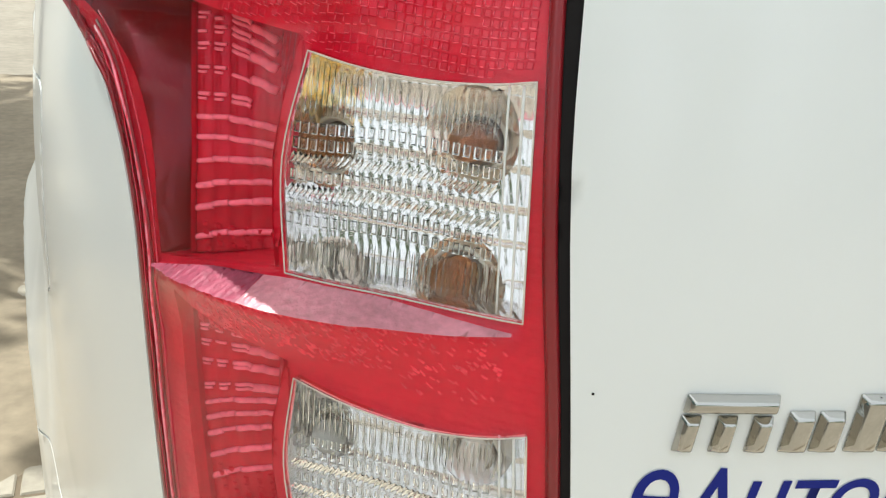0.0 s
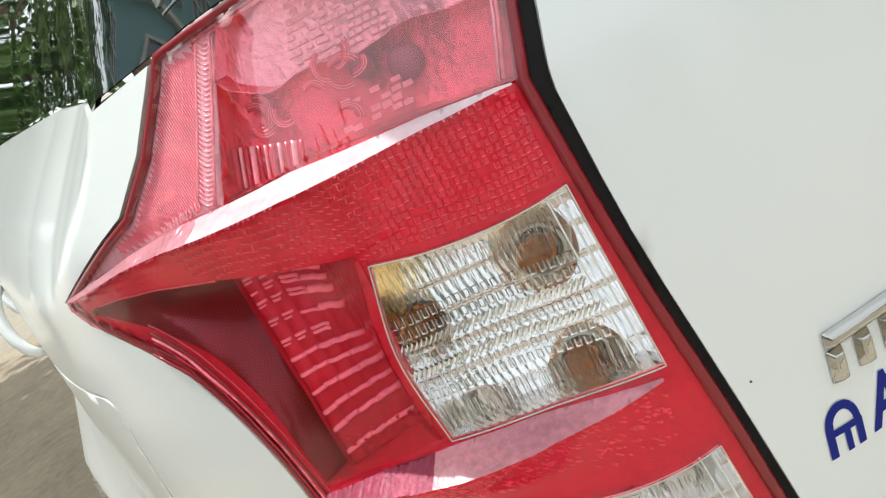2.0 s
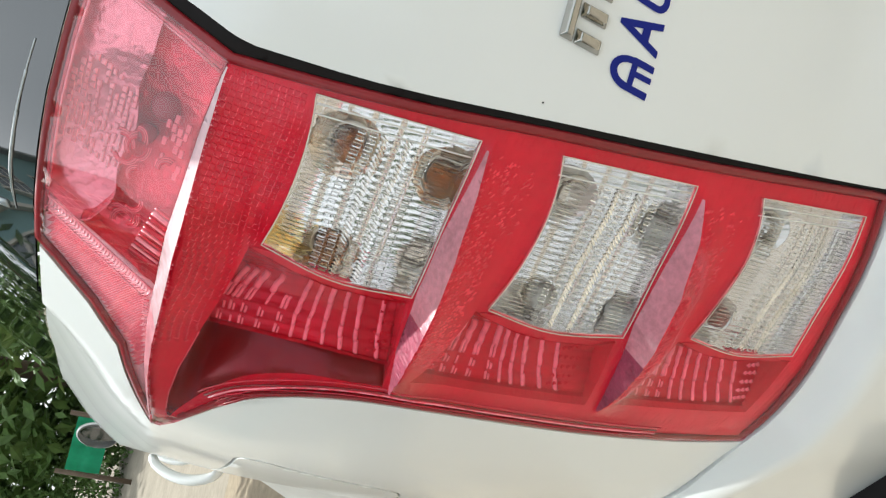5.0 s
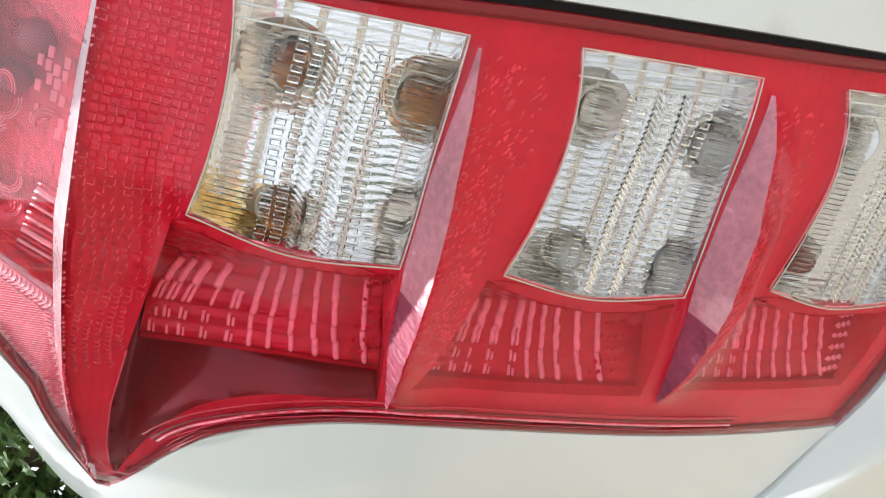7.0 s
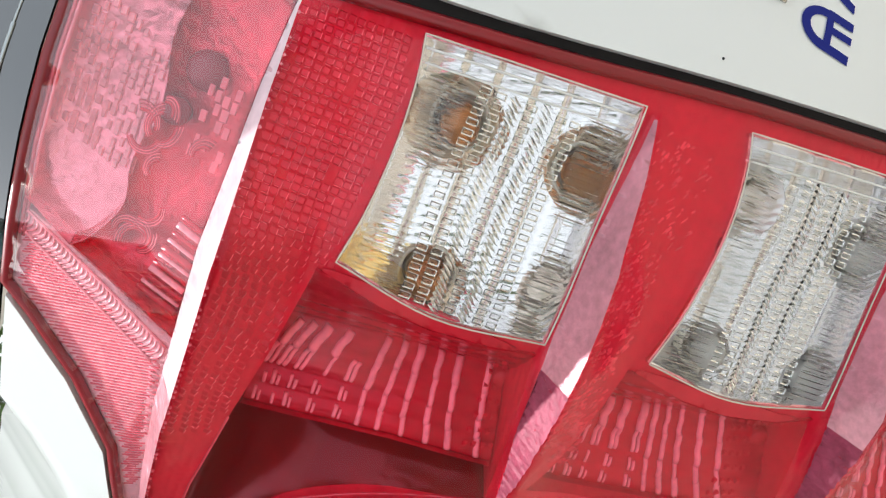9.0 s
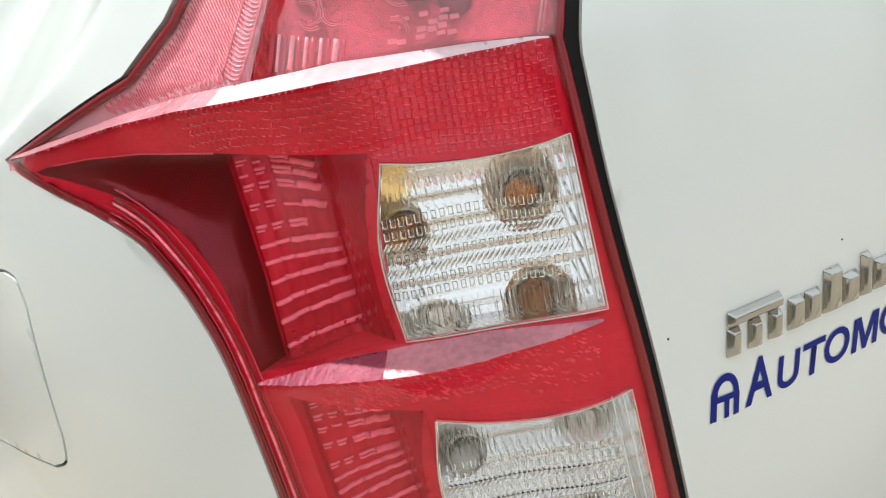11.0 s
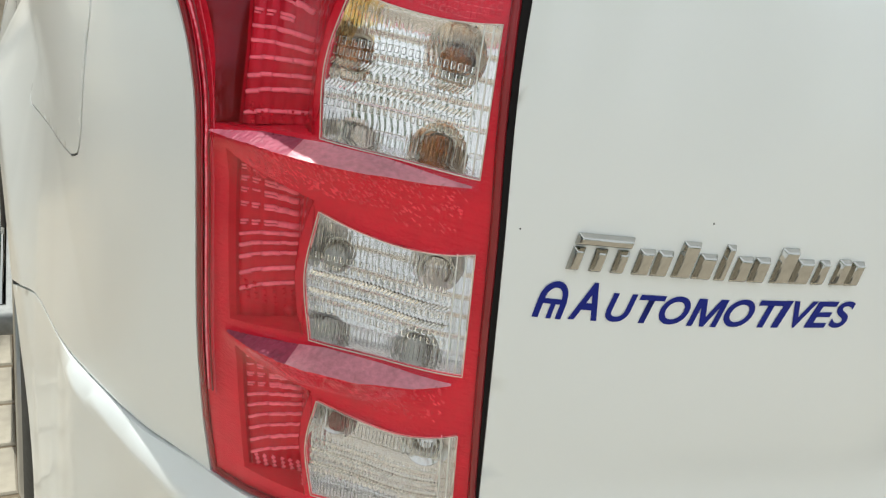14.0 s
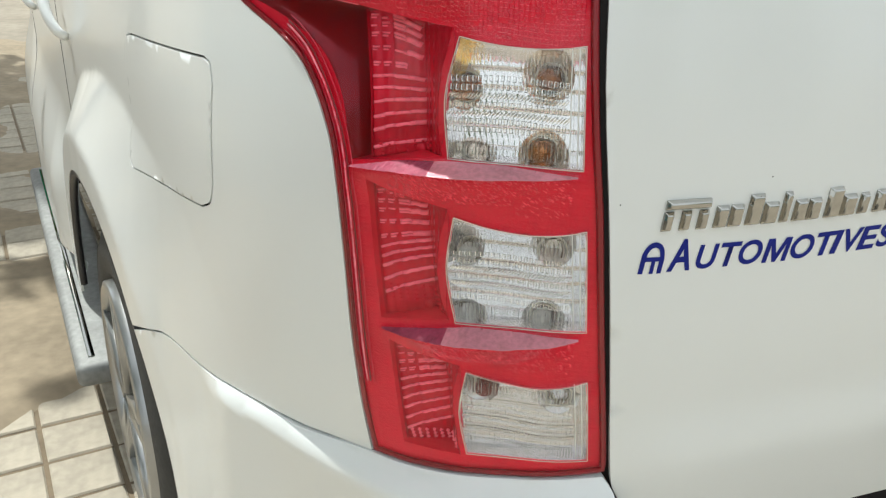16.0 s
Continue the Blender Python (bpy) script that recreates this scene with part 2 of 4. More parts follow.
def barrel(u, z):
    k = .42 if z > 1 else .42 - .42 * step(.15, .6, u)
    d = .004 - k * (z - 1) ** 2
    if z > 1.23:
        d -= .25 * (z - 1.23)
    crease = float(np.interp(u, [.30, .335, .36, .42, .47, .60, 1.0], [1.32, 1.272, 1.250, 1.219, 1.199, 1.180, 1.165]))
    return d - .50 * max(0, min(z, 1.30) - crease)


def skin(u, z, off=0.0):
    """The place on the car's skin at u along the plan (towards the flank) and height z, off metres out."""
    x, y = np.interp(u, _len, _line[:, 0]), np.interp(u, _len, _line[:, 1])
    dx = np.interp(u + .006, _len, _line[:, 0]) - np.interp(u - .006, _len, _line[:, 0])
    dy = np.interp(u + .006, _len, _line[:, 1]) - np.interp(u - .006, _len, _line[:, 1])
    n, d = math.hypot(dx, dy), barrel(u, z) + off
    return Vector((x - dy / n * d, y + dx / n * d, z))


def flare(u, z):
    """How far the wheel arch and the shoulder swell out of the flank."""
    if u < .25:
        return 0.0
    y = np.interp(u, _len, _line[:, 1])
    r = math.hypot(y - WHEEL_Y, z - WHEEL_Z)
    rise = np.interp(y, [.55, .66, .75, .84, .90, .96, 1.05, 1.15, 1.25, 1.35, 1.7, 1.9], [.006, .011, .015, .020, .030, .037, .041, .045, .048, .048, .040, .030])
    rim = np.interp(y, [.57, .65, .74, .84, .95, 1.12, 1.32, 1.9], [.76, .755, .735, .69, .645, .605, .57, .57])
    shoulder = .004 * (1 - step(1.0, 1.7, y)) * step(.40, .60, u) * step(1.16, 1.22, z) * step(1.315, 1.25, z)
    sill = .05 * step(1.74, 2.0, y) * step(.80, .55, z)
    return rise * min(1, max(0, (rim - r) / (rim - .47))) + shoulder + sill


# ---- building blocks ----
def part(name, bm, mat, parent=None, label="", smooth=True):
    me = bpy.data.meshes.new(name)
    bm.to_mesh(me)
    bm.free()
    me.materials.append(mat)
    if smooth:
        me.polygons.foreach_set("use_smooth", [True] * len(me.polygons))
    ob = new(name, me)
    ob.parent = parent
    if label:
        ob["label"] = label
    return ob


def thing(name, label, category, group="", kind="", at=(0, 0, 0)):
    ob = new(name)
    ob.location = at
    ob.empty_display_size = 0.05
    return tagged(ob, label, category, group, kind)


def inside(pts, poly):
    p, q = np.asarray(poly), np.roll(np.asarray(poly), -1, axis=0)
    x, y = pts[:, :1], pts[:, 1:]
    cross = ((p[:, 1] > y) != (q[:, 1] > y)) & (x < (q[:, 0] - p[:, 0]) * (y - p[:, 1]) / (q[:, 1] - p[:, 1] + 1e-15) + p[:, 0])
    return cross.sum(1) % 2 == 1


def resample(line, gap, closed=True):
    out = []
    for a, b in zip(line, (line[1:] + line[:1]) if closed else line[1:]):
        n = max(1, int(math.ceil(math.hypot(b[0] - a[0], b[1] - a[1]) / gap)))
        out += [(a[0] + (b[0] - a[0]) * k / n, a[1] + (b[1] - a[1]) * k / n) for k in range(n)]
    return out if closed else out + [line[-1]]


def sheet(outer, holes=(), gap=.01, off=lambda u, z: 0.0, thick=.004, lines=(), where=skin, hole_thick=None):
    """A panel of the skin: an outline in (u, z) with holes, finely meshed, laid on the skin, its edges turned in by thick."""
    coords, edges, seams = [], [], []
    for n, ring in enumerate([outer, *holes]):
        ring = resample(ring, gap)
        k = len(coords)
        coords += ring
        edges += [(k + i, k + (i + 1) % len(ring)) for i in range(len(ring))]
    for path in lines:
        path = resample(path, gap, False)
        k = len(coords)
        coords += path
        edges += [(k + i, k + i + 1) for i in range(len(path) - 1)]
    rim = np.array(coords)
    lo, hi = rim.min(0), rim.max(0)
    gu, gz = np.meshgrid(np.arange(lo[0] + gap / 2, hi[0], gap), np.arange(lo[1] + gap / 2, hi[1], gap))
    grid = np.stack([gu.ravel(), gz.ravel()], 1)
    keep = inside(grid, outer)
    for h in holes:
        keep &= ~inside(grid, h)
    grid = grid[keep]
    near = np.full(len(grid), 9.0)
    for c in np.array_split(rim, max(1, len(rim) // 200)):
        near = np.minimum(near, ((grid[:, None] - c[None]) ** 2).sum(-1).min(1))
    coords += [tuple(p) for p in grid[near > (.45 * gap) ** 2]]
    from mathutils.geometry import delaunay_2d_cdt
    v, _, f, *_ = delaunay_2d_cdt([Vector(c) for c in coords], edges, [], 0, 1e-7)
    v = np.array([tuple(c) for c in v])
    mid = np.array([v[list(t)].mean(0) for t in f])
    keep = inside(mid, outer)
    for h in holes:
        keep &= ~inside(mid, h)
    bm = bmesh.new()
    vs = {}

    def vert(i):
        if i not in vs:
            vs[i] = bm.verts.new(where(*v[i], off(*v[i])))
        return vs[i]

    for t, ok in zip(f, keep):
        if ok:
            i, j, k = t
            area = (v[j][0] - v[i][0]) * (v[k][1] - v[i][1]) - (v[k][0] - v[i][0]) * (v[j][1] - v[i][1])
            if abs(area) > 1e-12:
                bm.faces.new([vert(q) for q in ((i, k, j) if area > 0 else (i, j, k))])
    if thick:
        back = {b: a for a, b in vs.items()}
        low, top = {}, {}
        for e in [e for e in bm.edges if e.is_boundary]:
            a, b = e.verts
            if e.link_loops[0].vert is not a:
                a, b = b, a
            quad = []
            for w in (a, b):
                i = back[w]
                if i not in low:
                    top[i] = bm.verts.new(w.co)
                    low[i] = bm.verts.new(where(*v[i], off(*v[i]) - thick))
                quad.append((top[i], low[i]))
            bm.faces.new([quad[1][0], quad[0][0], quad[0][1], quad[1][1]])
    return bm


def box(bm, c, sx, sy, sz, m=None):
    made = bmesh.ops.create_cube(bm, size=1)["verts"]
    bmesh.ops.transform(bm, matrix=(m or Matrix()) @ Matrix.Translation(c) @ Matrix.Diagonal((sx, sy, sz, 1)), verts=made)
    return made


def bevelled(bm, width, segments=2):
    bmesh.ops.bevel(bm, geom=bm.edges[:], offset=width, segments=segments, affect="EDGES", profile=0.6)
    return bm


def frame_on(u, z, off=0.0):
    """A pose on the skin: x runs to the right along it, y upward along it, z outward."""
    o = skin(u, z, off)
    x = (skin(u - .002, z, off) - skin(u + .002, z, off)).normalized()
    y = (skin(u, z + .002, off) - skin(u, z - .002, off)).normalized()
    n = x.cross(y).normalized()
    y = n.cross(x)
    return Matrix(((x.x, y.x, n.x, o.x), (x.y, y.y, n.y, o.y), (x.z, y.z, n.z, o.z), (0, 0, 0, 1)))


def strip(path, r, off, sides=6, flat=1.0, closed=False):
    """A thin bead along a path of (u, z) on the skin."""
    bm = bmesh.new()
    n = len(path)
    rings = []
    for i, (u, z) in enumerate(path):
        a, b = path[(i - 1) % n if closed else max(i - 1, 0)], path[(i + 1) % n if closed else min(i + 1, n - 1)]
        m = frame_on(u, z, off(u, z) if callable(off) else off)
        t = Vector((-(b[0] - a[0]), b[1] - a[1], 0)).normalized()
        side = Vector((-t.y, t.x, 0))
        rings.append([bm.verts.new(m @ (side * r * math.cos(2 * math.pi * k / sides) + Vector((0, 0, r * flat * math.sin(2 * math.pi * k / sides))))) for k in range(sides)])
    for i in range(n if closed else n - 1):
        p, q = rings[i], rings[(i + 1) % n]
        for k in range(sides):
            bm.faces.new([p[k], p[(k + 1) % sides], q[(k + 1) % sides], q[k]])
    if not closed:
        bm.faces.new(rings[0])
        bm.faces.new(rings[-1][::-1])
    bmesh.ops.recalc_face_normals(bm, faces=bm.faces)
    return bm


# ---- outlines on the skin, (u, z) ----
LENS_RIGHT = [(.0195, 1.301), (.0308, 1.277), (.0424, 1.2515), (.0520, 1.2275), (.0482, 1.18), (.0424, 1.12), (.0346, 1.06), (.0262, .98), (.0175, .91), (.004, .815), (.003, .804)]
LENS_FOOT = [(.05, .7985), (.108, .790), (.147, .786), (.197, .781), (.238, .778)]
LENS_LEFT = [(.2445, .828), (.249, .90), (.254, .987), (.2616, 1.047), (.270, 1.085), (.281, 1.11), (.2924, 1.128), (.3114, 1.1485), (.343, 1.1650), (.389, 1.1800), (.428, 1.1930)]
LENS_TOP = [(.434, 1.1985), (.305, 1.2385), (.2746, 1.263), (.2552, 1.2895), (.248, 1.303), (.215, 1.3055), (.16, 1.3085), (.1146, 1.310), (.081, 1.309), (.0352, 1.307)]


def spline(points, steps=6):
    return [tuple(p) for p in smooth_line(points, steps)]


LENS_EDGE = LENS_RIGHT[:3] + spline(LENS_RIGHT[3:10], 4)[:-1] + LENS_RIGHT[9:] + LENS_FOOT + spline(LENS_LEFT, 4) + LENS_TOP

# ---- ground ----
bm = bmesh.new()
bmesh.ops.create_grid(bm, x_segments=40, y_segments=40, size=400)
tagged(part("ground", bm, EARTH, smooth=False), "sandy brown bare ground beyond the pavers", "ground", kind="structure")

# ---- car ----
CAR_AT = (0.70, 2.2, 0.0)
car = thing("car", "white sport utility car with red tail lamp, parked on pavers", "car", at=CAR_AT)


def on_car(name, bm, mat, label="", parent=None, smooth=True):
    """A part of the car, or with a parent a piece of one of its parts."""
    ob = part(name, bm, mat, parent or car, label, smooth)
    if parent is None:
        ob.matrix_parent_inverse = Matrix.Translation(CAR_AT).inverted()
    return ob


u_of = lambda y: float(np.interp(y, _line[11 * 24:, 1], _len[11 * 24:]))
arch = lambda a, r=ARCH: (u_of(WHEEL_Y - r * math.cos(radians(a))), WHEEL_Z + r * math.sin(radians(a)))
FLAP = spline([(.4555, 1.10), (.462, 1.118), (.478, 1.1225)], 4) + [(.77, 1.0975)] + spline([(.80, 1.092), (.812, 1.075), (.815, 1.06)], 3) + [(.817, .94)] + spline([(.812, .922), (.80, .915), (.78, .9165)], 3) + [(.56, .948)] + spline([(.505, .9565), (.478, .970), (.466, .995)], 4)
FLAP_IN = [(.64 + (u - .64) * .986, 1.02 + (z - 1.02) * .973) for u, z in FLAP]
BUMPER_TOP = [(.242, .7735), (.30, .7685), (.3292, .7640), (.40, .757), (.47, .748), (.5076, .7415), (.5619, .7345), (.61, .7300), (.66, .7240), (.70, .7145), (.745, .6990), arch(43)]
left_edge = [(u + .0018, z - .0012) for u, z in spline(LENS_LEFT, 4)]
upper_edge = [(.439, 1.1985), (.3085, 1.2407), (.2785, 1.2655), (.2592, 1.2915), (.2535, 1.3005)]
BELT = [(.3645, 1.288), (.42, 1.298), (.60, 1.304), (1.2, 1.305), (2.2, 1.30), (3.4, 1.28)]
quarter = left_edge + upper_edge + BELT + [(3.4, .36)] + [arch(a) for a in range(178, 44, -5)] + list(reversed(BUMPER_TOP))
on_car("quarter_panel", sheet(quarter, [FLAP], .010, flare, .006), WHITE)
on_car("fuel_flap", sheet(FLAP_IN, (), .008, lambda u, z: flare(u, z) + .0004, .006), WHITE, "white fuel flap with rounded corners")
on_car("flap_well", sheet([(.64 + (u - .64) * 1.02, 1.02 + (z - 1.02) * 1.04) for u, z in FLAP], (), .02, lambda u, z: flare(u, z) - .005, 0), BLACK)


def bumper_off(u, z):
    top = float(np.interp(u, [0, .05, .108, .147, .238, .33, .40, .47, .56, .61, .66, .70, .745], [.80, .7945, .786, .782, .7735, .764, .757, .748, .7345, .730, .724, .7145, .699]))
    deep = step(.40, .20, u)
    return (.002 + (.011 + .013 * deep) * step(0, .014 + .014 * deep, top - z)) * step(.57, .46, u) + flare(u, z)


bumper_edge = [(-.30, .60), (-.05, .655), (-.03, .70), (-.012, .765), (-.004, .788), (.004, .7985)] + [(u, z - .0035) for u, z in LENS_FOOT] + [(u, z - .003) for u, z in BUMPER_TOP[1:-1]] + [arch(a) for a in range(42, -10, -6)] + [(.62, .30), (-.30, .30)]
on_car("bumper", sheet(bumper_edge, (), .010, bumper_off, .008), WHITE)
GAP_OUT = [(.0110, 1.2995), (.0212, 1.2760), (.0318, 1.2480), (.0395, 1.2275), (.0412, 1.2170), (.0386, 1.1528), (.0280, 1.0555), (.0155, .9407), (.002, .83), (-.0025, .800)]
gate = spline(GAP_OUT[:3], 3)[:-1] + spline(GAP_OUT[2:5], 4)[:-1] + spline(GAP_OUT[4:], 3) + [(-.006, .786), (-.03, .742), (-.06, .715), (-.2, .70), (-1.25, .70), (-1.25, 1.31), (-.2, 1.3005)]


def gate_off(u, z):
    """The soft crease low on the tailgate, and the plate bay towards the middle."""
    return .010 * step(.875, .80, z) * step(.05, -.08, u) - .012 * step(-.30, -.42, u) * step(.80, .90, z)


tailgate = on_car("tailgate", sheet(gate, (), .014, gate_off, .006), WHITE)
on_car("seal", sheet([(.014, 1.304)] + LENS_RIGHT + [(-.0015, .796)] + list(reversed(GAP_OUT)), (), .008, lambda u, z: -.0035, .003), BLACK, "black rubber seal between lamp and tailgate")
on_car("inner_body", sheet([(-.30, .31), (-.30, 1.31), (.25, 1.312), (.9, 1.29), (.9, .80), (.62, .70), (.62, .31)], (), .03, lambda u, z: -.085, 0), BLACK)


on_car("side_window", sheet([(.0235, 1.3075), (.0352, 1.3098), (.081, 1.3115), (.1146, 1.3125), (.16, 1.3110), (.215, 1.3080), (.2535, 1.3035), (.3645, 1.2925), (.42, 1.301), (.60, 1.307), (1.2, 1.308), (2.2, 1.303), (3.4, 1.283), (3.0, 1.62), (2.0, 1.70), (.8, 1.70), (.12, 1.62), (.035, 1.45), (.018, 1.36)], (), .03, lambda u, z: -.001, .004), DARKGLASS, "glossy black rear pillar and side glass")
# crease of the black pillar, its highlight drawn as pale beads
for n in range(3):
    run = spline([(.0915, 1.3235), (.109, 1.3250), (.128, 1.3257), (.155, 1.3255), (.19, 1.3240), (.215, 1.3210), (.2335, 1.3175)], 5)
    run = run[(0, 5, 12)[n]:len(run) - (0, 3, 7)[n]]
    on_car("pillar_crease", strip(run, (.0006, .0010, .0013)[n], -.0006, 6, .5), TRIM, "lower crease of the pillar glass, its highlight drawn pale grey")
on_car("pillar_moulding", strip([(.2345 + .5 * k * .004, 1.3225 + .89 * k * .004) for k in range(14)], .0034, -.0006, 8, .3), TRIM, "pale moulding up the pillar glass")
on_car("pillar_seal", sheet([(.05, 1.306), (-.03, 1.303), (-.03, 1.36), (-.02, 1.45), (.06, 1.62), (.17, 1.62), (.08, 1.45)], (), .03, lambda u, z: -.008, 0), BLACK, "black rubber between side and rear glass")
on_car("rear_window", sheet([(.0045, 1.3035), (-.2, 1.3055), (-1.25, 1.316), (-1.25, 1.62), (.10, 1.62), (.016, 1.45), (.004, 1.36)], (), .03, lambda u, z: -.002, .004), DARKGLASS, "dark rear window")
bm = bmesh.new()
box(bm, (.70, 2.06, 1.70), 1.52, 3.3, .06)
bevelled(bm, .028, 3)
on_car("roof", bm, WHITE)
# inner arch, tyre and wheel
bm = bmesh.new()
bmesh.ops.create_cone(bm, cap_ends=True, segments=40, radius1=.43, radius2=.43, depth=.30, matrix=Matrix.Translation((.08, WHEEL_Y, WHEEL_Z)) @ Matrix.Rotation(radians(90), 4, "Y"))
bmesh.ops.delete(bm, geom=[f for f in bm.faces if f.normal.x < -.9], context="FACES")
on_car("wheel_liner", bm, BLACK)
on_car("arch_lip", strip([arch(a, ARCH - .004) for a in range(-5, 178, 3)], .010, lambda u, z: flare(u, z) - .008, flat=.8), PLASTIC, "dark plastic wheel arch edge")


def ring(bm, profile, m, segments=48):
    """A turned solid: profile of (radius, along) about the local z axis."""
    loops = [[bm.verts.new(m @ Vector((r * math.cos(2 * math.pi * k / segments), r * math.sin(2 * math.pi * k / segments), h))) for k in range(segments)] for r, h in profile]
    for p, q in zip(loops, loops[1:]):
        for k in range(segments):
            bm.faces.new([p[k], p[(k + 1) % segments], q[(k + 1) % segments], q[k]])
    return loops


WHEEL = Matrix.Translation((-.212, WHEEL_Y, .362)) @ Matrix.Rotation(radians(5.5), 4, "Z") @ Matrix.Rotation(radians(-90), 4, "Y")
bm = bmesh.new()
ring(bm, [(.235, -.20), (.30, -.215), (.345, -.20), (.36, -.17), (.362, -.10), (.36, -.03), (.345, .0), (.30, .018), (.245, .012), (.232, -.01)], WHEEL)
wheel = on_car("tyre", bm, TYRE, "black tyre")
bm = bmesh.new()
ring(bm, [(.234, -.004), (.232, .022), (.222, .026), (.212, .016), (.205, -.03), (.19, -.10)], WHEEL)
for k in range(5):
    a = 2 * math.pi * k / 5
    for d in (-.10, .10):
        vs = box(bm, (.125, 0, .010), .19, .034, .026)
        bmesh.ops.transform(bm, matrix=WHEEL @ Matrix.Rotation(a + d, 4, "Z"), verts=vs)
ring(bm, [(.001, .004), (.04, .002), (.055, -.012), (.055, -.05)], WHEEL, 24)
bmesh.ops.recalc_face_normals(bm, faces=bm.faces)
on_car("rim", bm, ALLOY, "silver alloy wheel rim", wheel)
# side step
bm = bmesh.new()
a, b = Vector((-.262, 1.58, .235)), Vector((-.385, 3.0, .265))
turn = (b - a).to_track_quat("Y", "Z").to_matrix().to_4x4()
box(bm, (0, (b - a).length / 2, 0), .135, (b - a).length, .055, Matrix.Translation(a) @ turn)
bevelled(bm, .02, 3)
foot = on_car("side_step", bm, STEP, "grey metal side step with a light stripe")
bm = bmesh.new()
box(bm, (-.03, (b - a).length / 2, .029), .014, (b - a).length * .94, .004, Matrix.Translation(a) @ turn)
on_car("stripe", bm, CHROME, "", foot)
bm = bmesh.new()
box(bm, (.05, 3.12, .30), .82, .25, .18)
bevelled(bm, .02)
on_car("underbody", bm, BLACK)
bm = bmesh.new()
box(bm, (.72, 2.2, .42), 1.55, 3.6, .30)
on_car("floorpan", bm, BLACK)
# rear door handle, door seam, mirror
for y0, z0 in ((1.60, 1.00), (2.42, .94)):
    hu = u_of(y0)
    on_car("door_handle", strip([(hu + .05 * (2 * k / 14 - 1), z0 + .045 + .058 * (2 * k / 14 - 1)) for k in range(15)], .013, lambda u, z: flare(u, z) + .006 + .026 * math.sin(math.pi * min(1, max(0, (u - hu + .05) / .10))) ** .6, 8, .8), WHITE, "white loop door handle")
for y0 in (1.72, 2.75):
    on_car("door_seam", strip([(u_of(y0 - .10 * step(.85, .5, z)), z) for z in np.linspace(.80 if y0 < 2 else .4, 1.29, 24)], .0022, lambda u, z: flare(u, z), 4, .3), BLACK)
bm = bmesh.new()
bmesh.ops.create_uvsphere(bm, u_segments=24, v_segments=14, radius=1, matrix=Matrix.Translation((-.425, 3.30, 1.17)) @ Matrix.Diagonal((.045, .075, .075, 1)))
bmesh.ops.bisect_plane(bm, geom=bm.verts[:] + bm.edges[:] + bm.faces[:], plane_co=(0, 3.27, 0), plane_no=(0, -1, 0), clear_outer=True)
mirror = on_car("door_mirror", bm, WHITE, "white door mirror")
bm = bmesh.new()
bmesh.ops.create_circle(bm, cap_ends=True, segments=24, radius=1, matrix=Matrix.Translation((-.418, 3.268, 1.17)) @ Matrix.Rotation(radians(90), 4, "X") @ Matrix.Diagonal((.022, .062, 1, 1)))
on_car("mirror_glass", bm, DARKGLASS, "", mirror)
bm = bmesh.new()
box(bm, (-.36, 3.32, 1.14), .16, .05, .05)
bevelled(bm, .015)
on_car("mirror_arm", bm, PLASTIC, "", mirror)
# ---- tail lamp ----
FINS = [  # root line, reach out, and how far it tapers below
    ([(.054, 1.2272), (.0606, 1.2290), (.097, 1.2318), (.167, 1.2338), (.256, 1.2285), (.306, 1.2220), (.434, 1.1995)], [(.054, 0), (.09, .007), (.165, .016), (.25, .015), (.31, .010), (.40, .006), (.434, .001)], .036),
    ([(.050, 1.0860), (.110, 1.0908), (.150, 1.0902), (.197, 1.0842), (.253, 1.0680)], [(.050, 0), (.08, .010), (.115, .018), (.15, .020), (.20, .014), (.253, 0)], .034),
    ([(.0385, .9485), (.087, .9505), (.131, .9498), (.177, .9395), (.218, .9285)], [(.0385, 0), (.065, .012), (.10, .021), (.135, .022), (.18, .012), (.218, 0)], .032)]


def table(points, u):
    return float(np.interp(u, [p[0] for p in points], [p[1] for p in points]))


def fin_at(k, u):
    root, reach, fall = FINS[k]
    if not root[0][0] < u < root[-1][0]:
        return 0, 0, 0, fall
    p = table(reach, u)
    return table(root, u), p, .0008 + .36 * p, fall


def lens_off(u, z):
    d = 0.0
    for k in range(3):
        zr, p, h, fall = fin_at(k, u)
        s = zr - z
        if p and 0 < s < h + fall:
            d = max(d, p * s / h if s < h else p * (1 - (s - h) / fall) ** 1.4)
    edge = 0.0
    if z < 1.19:
        e = table([(z_, u_) for u_, z_ in LENS_LEFT], z) - u
        edge = .0022 * math.exp(-((e - .009) / .0035) ** 2) + .0012 * math.exp(-((e - .020) / .003) ** 2)
    return d + edge


def line_of(k, drop):
    root = FINS[k][0]
    return [(u, fin_at(k, u)[0] - (fin_at(k, u)[2] if drop == 1 else 0)) for u in np.linspace(root[0][0] + .001, root[-1][0] - .001, 40)]


creases = [line_of(k, d) for k in range(3) for d in (0, 1)]
creases = [[p for p in c if inside(np.array([p]), LENS_EDGE)[0]] for c in creases]


def window(tl, tr, br, bl, bulge, sag):
    """The outline of a clear window: left side bowed out, top sagging."""
    left = spline([bl, ((tl[0] + bl[0]) / 2 + bulge, (tl[1] + bl[1]) / 2 + .002), tl], 6)
    top = spline([tl, (tl[0] * .72 + tr[0] * .28, tl[1] - sag * .72), (tl[0] * .42 + tr[0] * .58, tl[1] - sag), (tl[0] * .15 + tr[0] * .85, (tl[1] + tr[1]) / 2 - sag * .55), tr], 4)
    return left[:-1] + top + [br, (bl[0] * .5 + br[0] * .5, (bl[1] + br[1]) / 2 + .0005)]


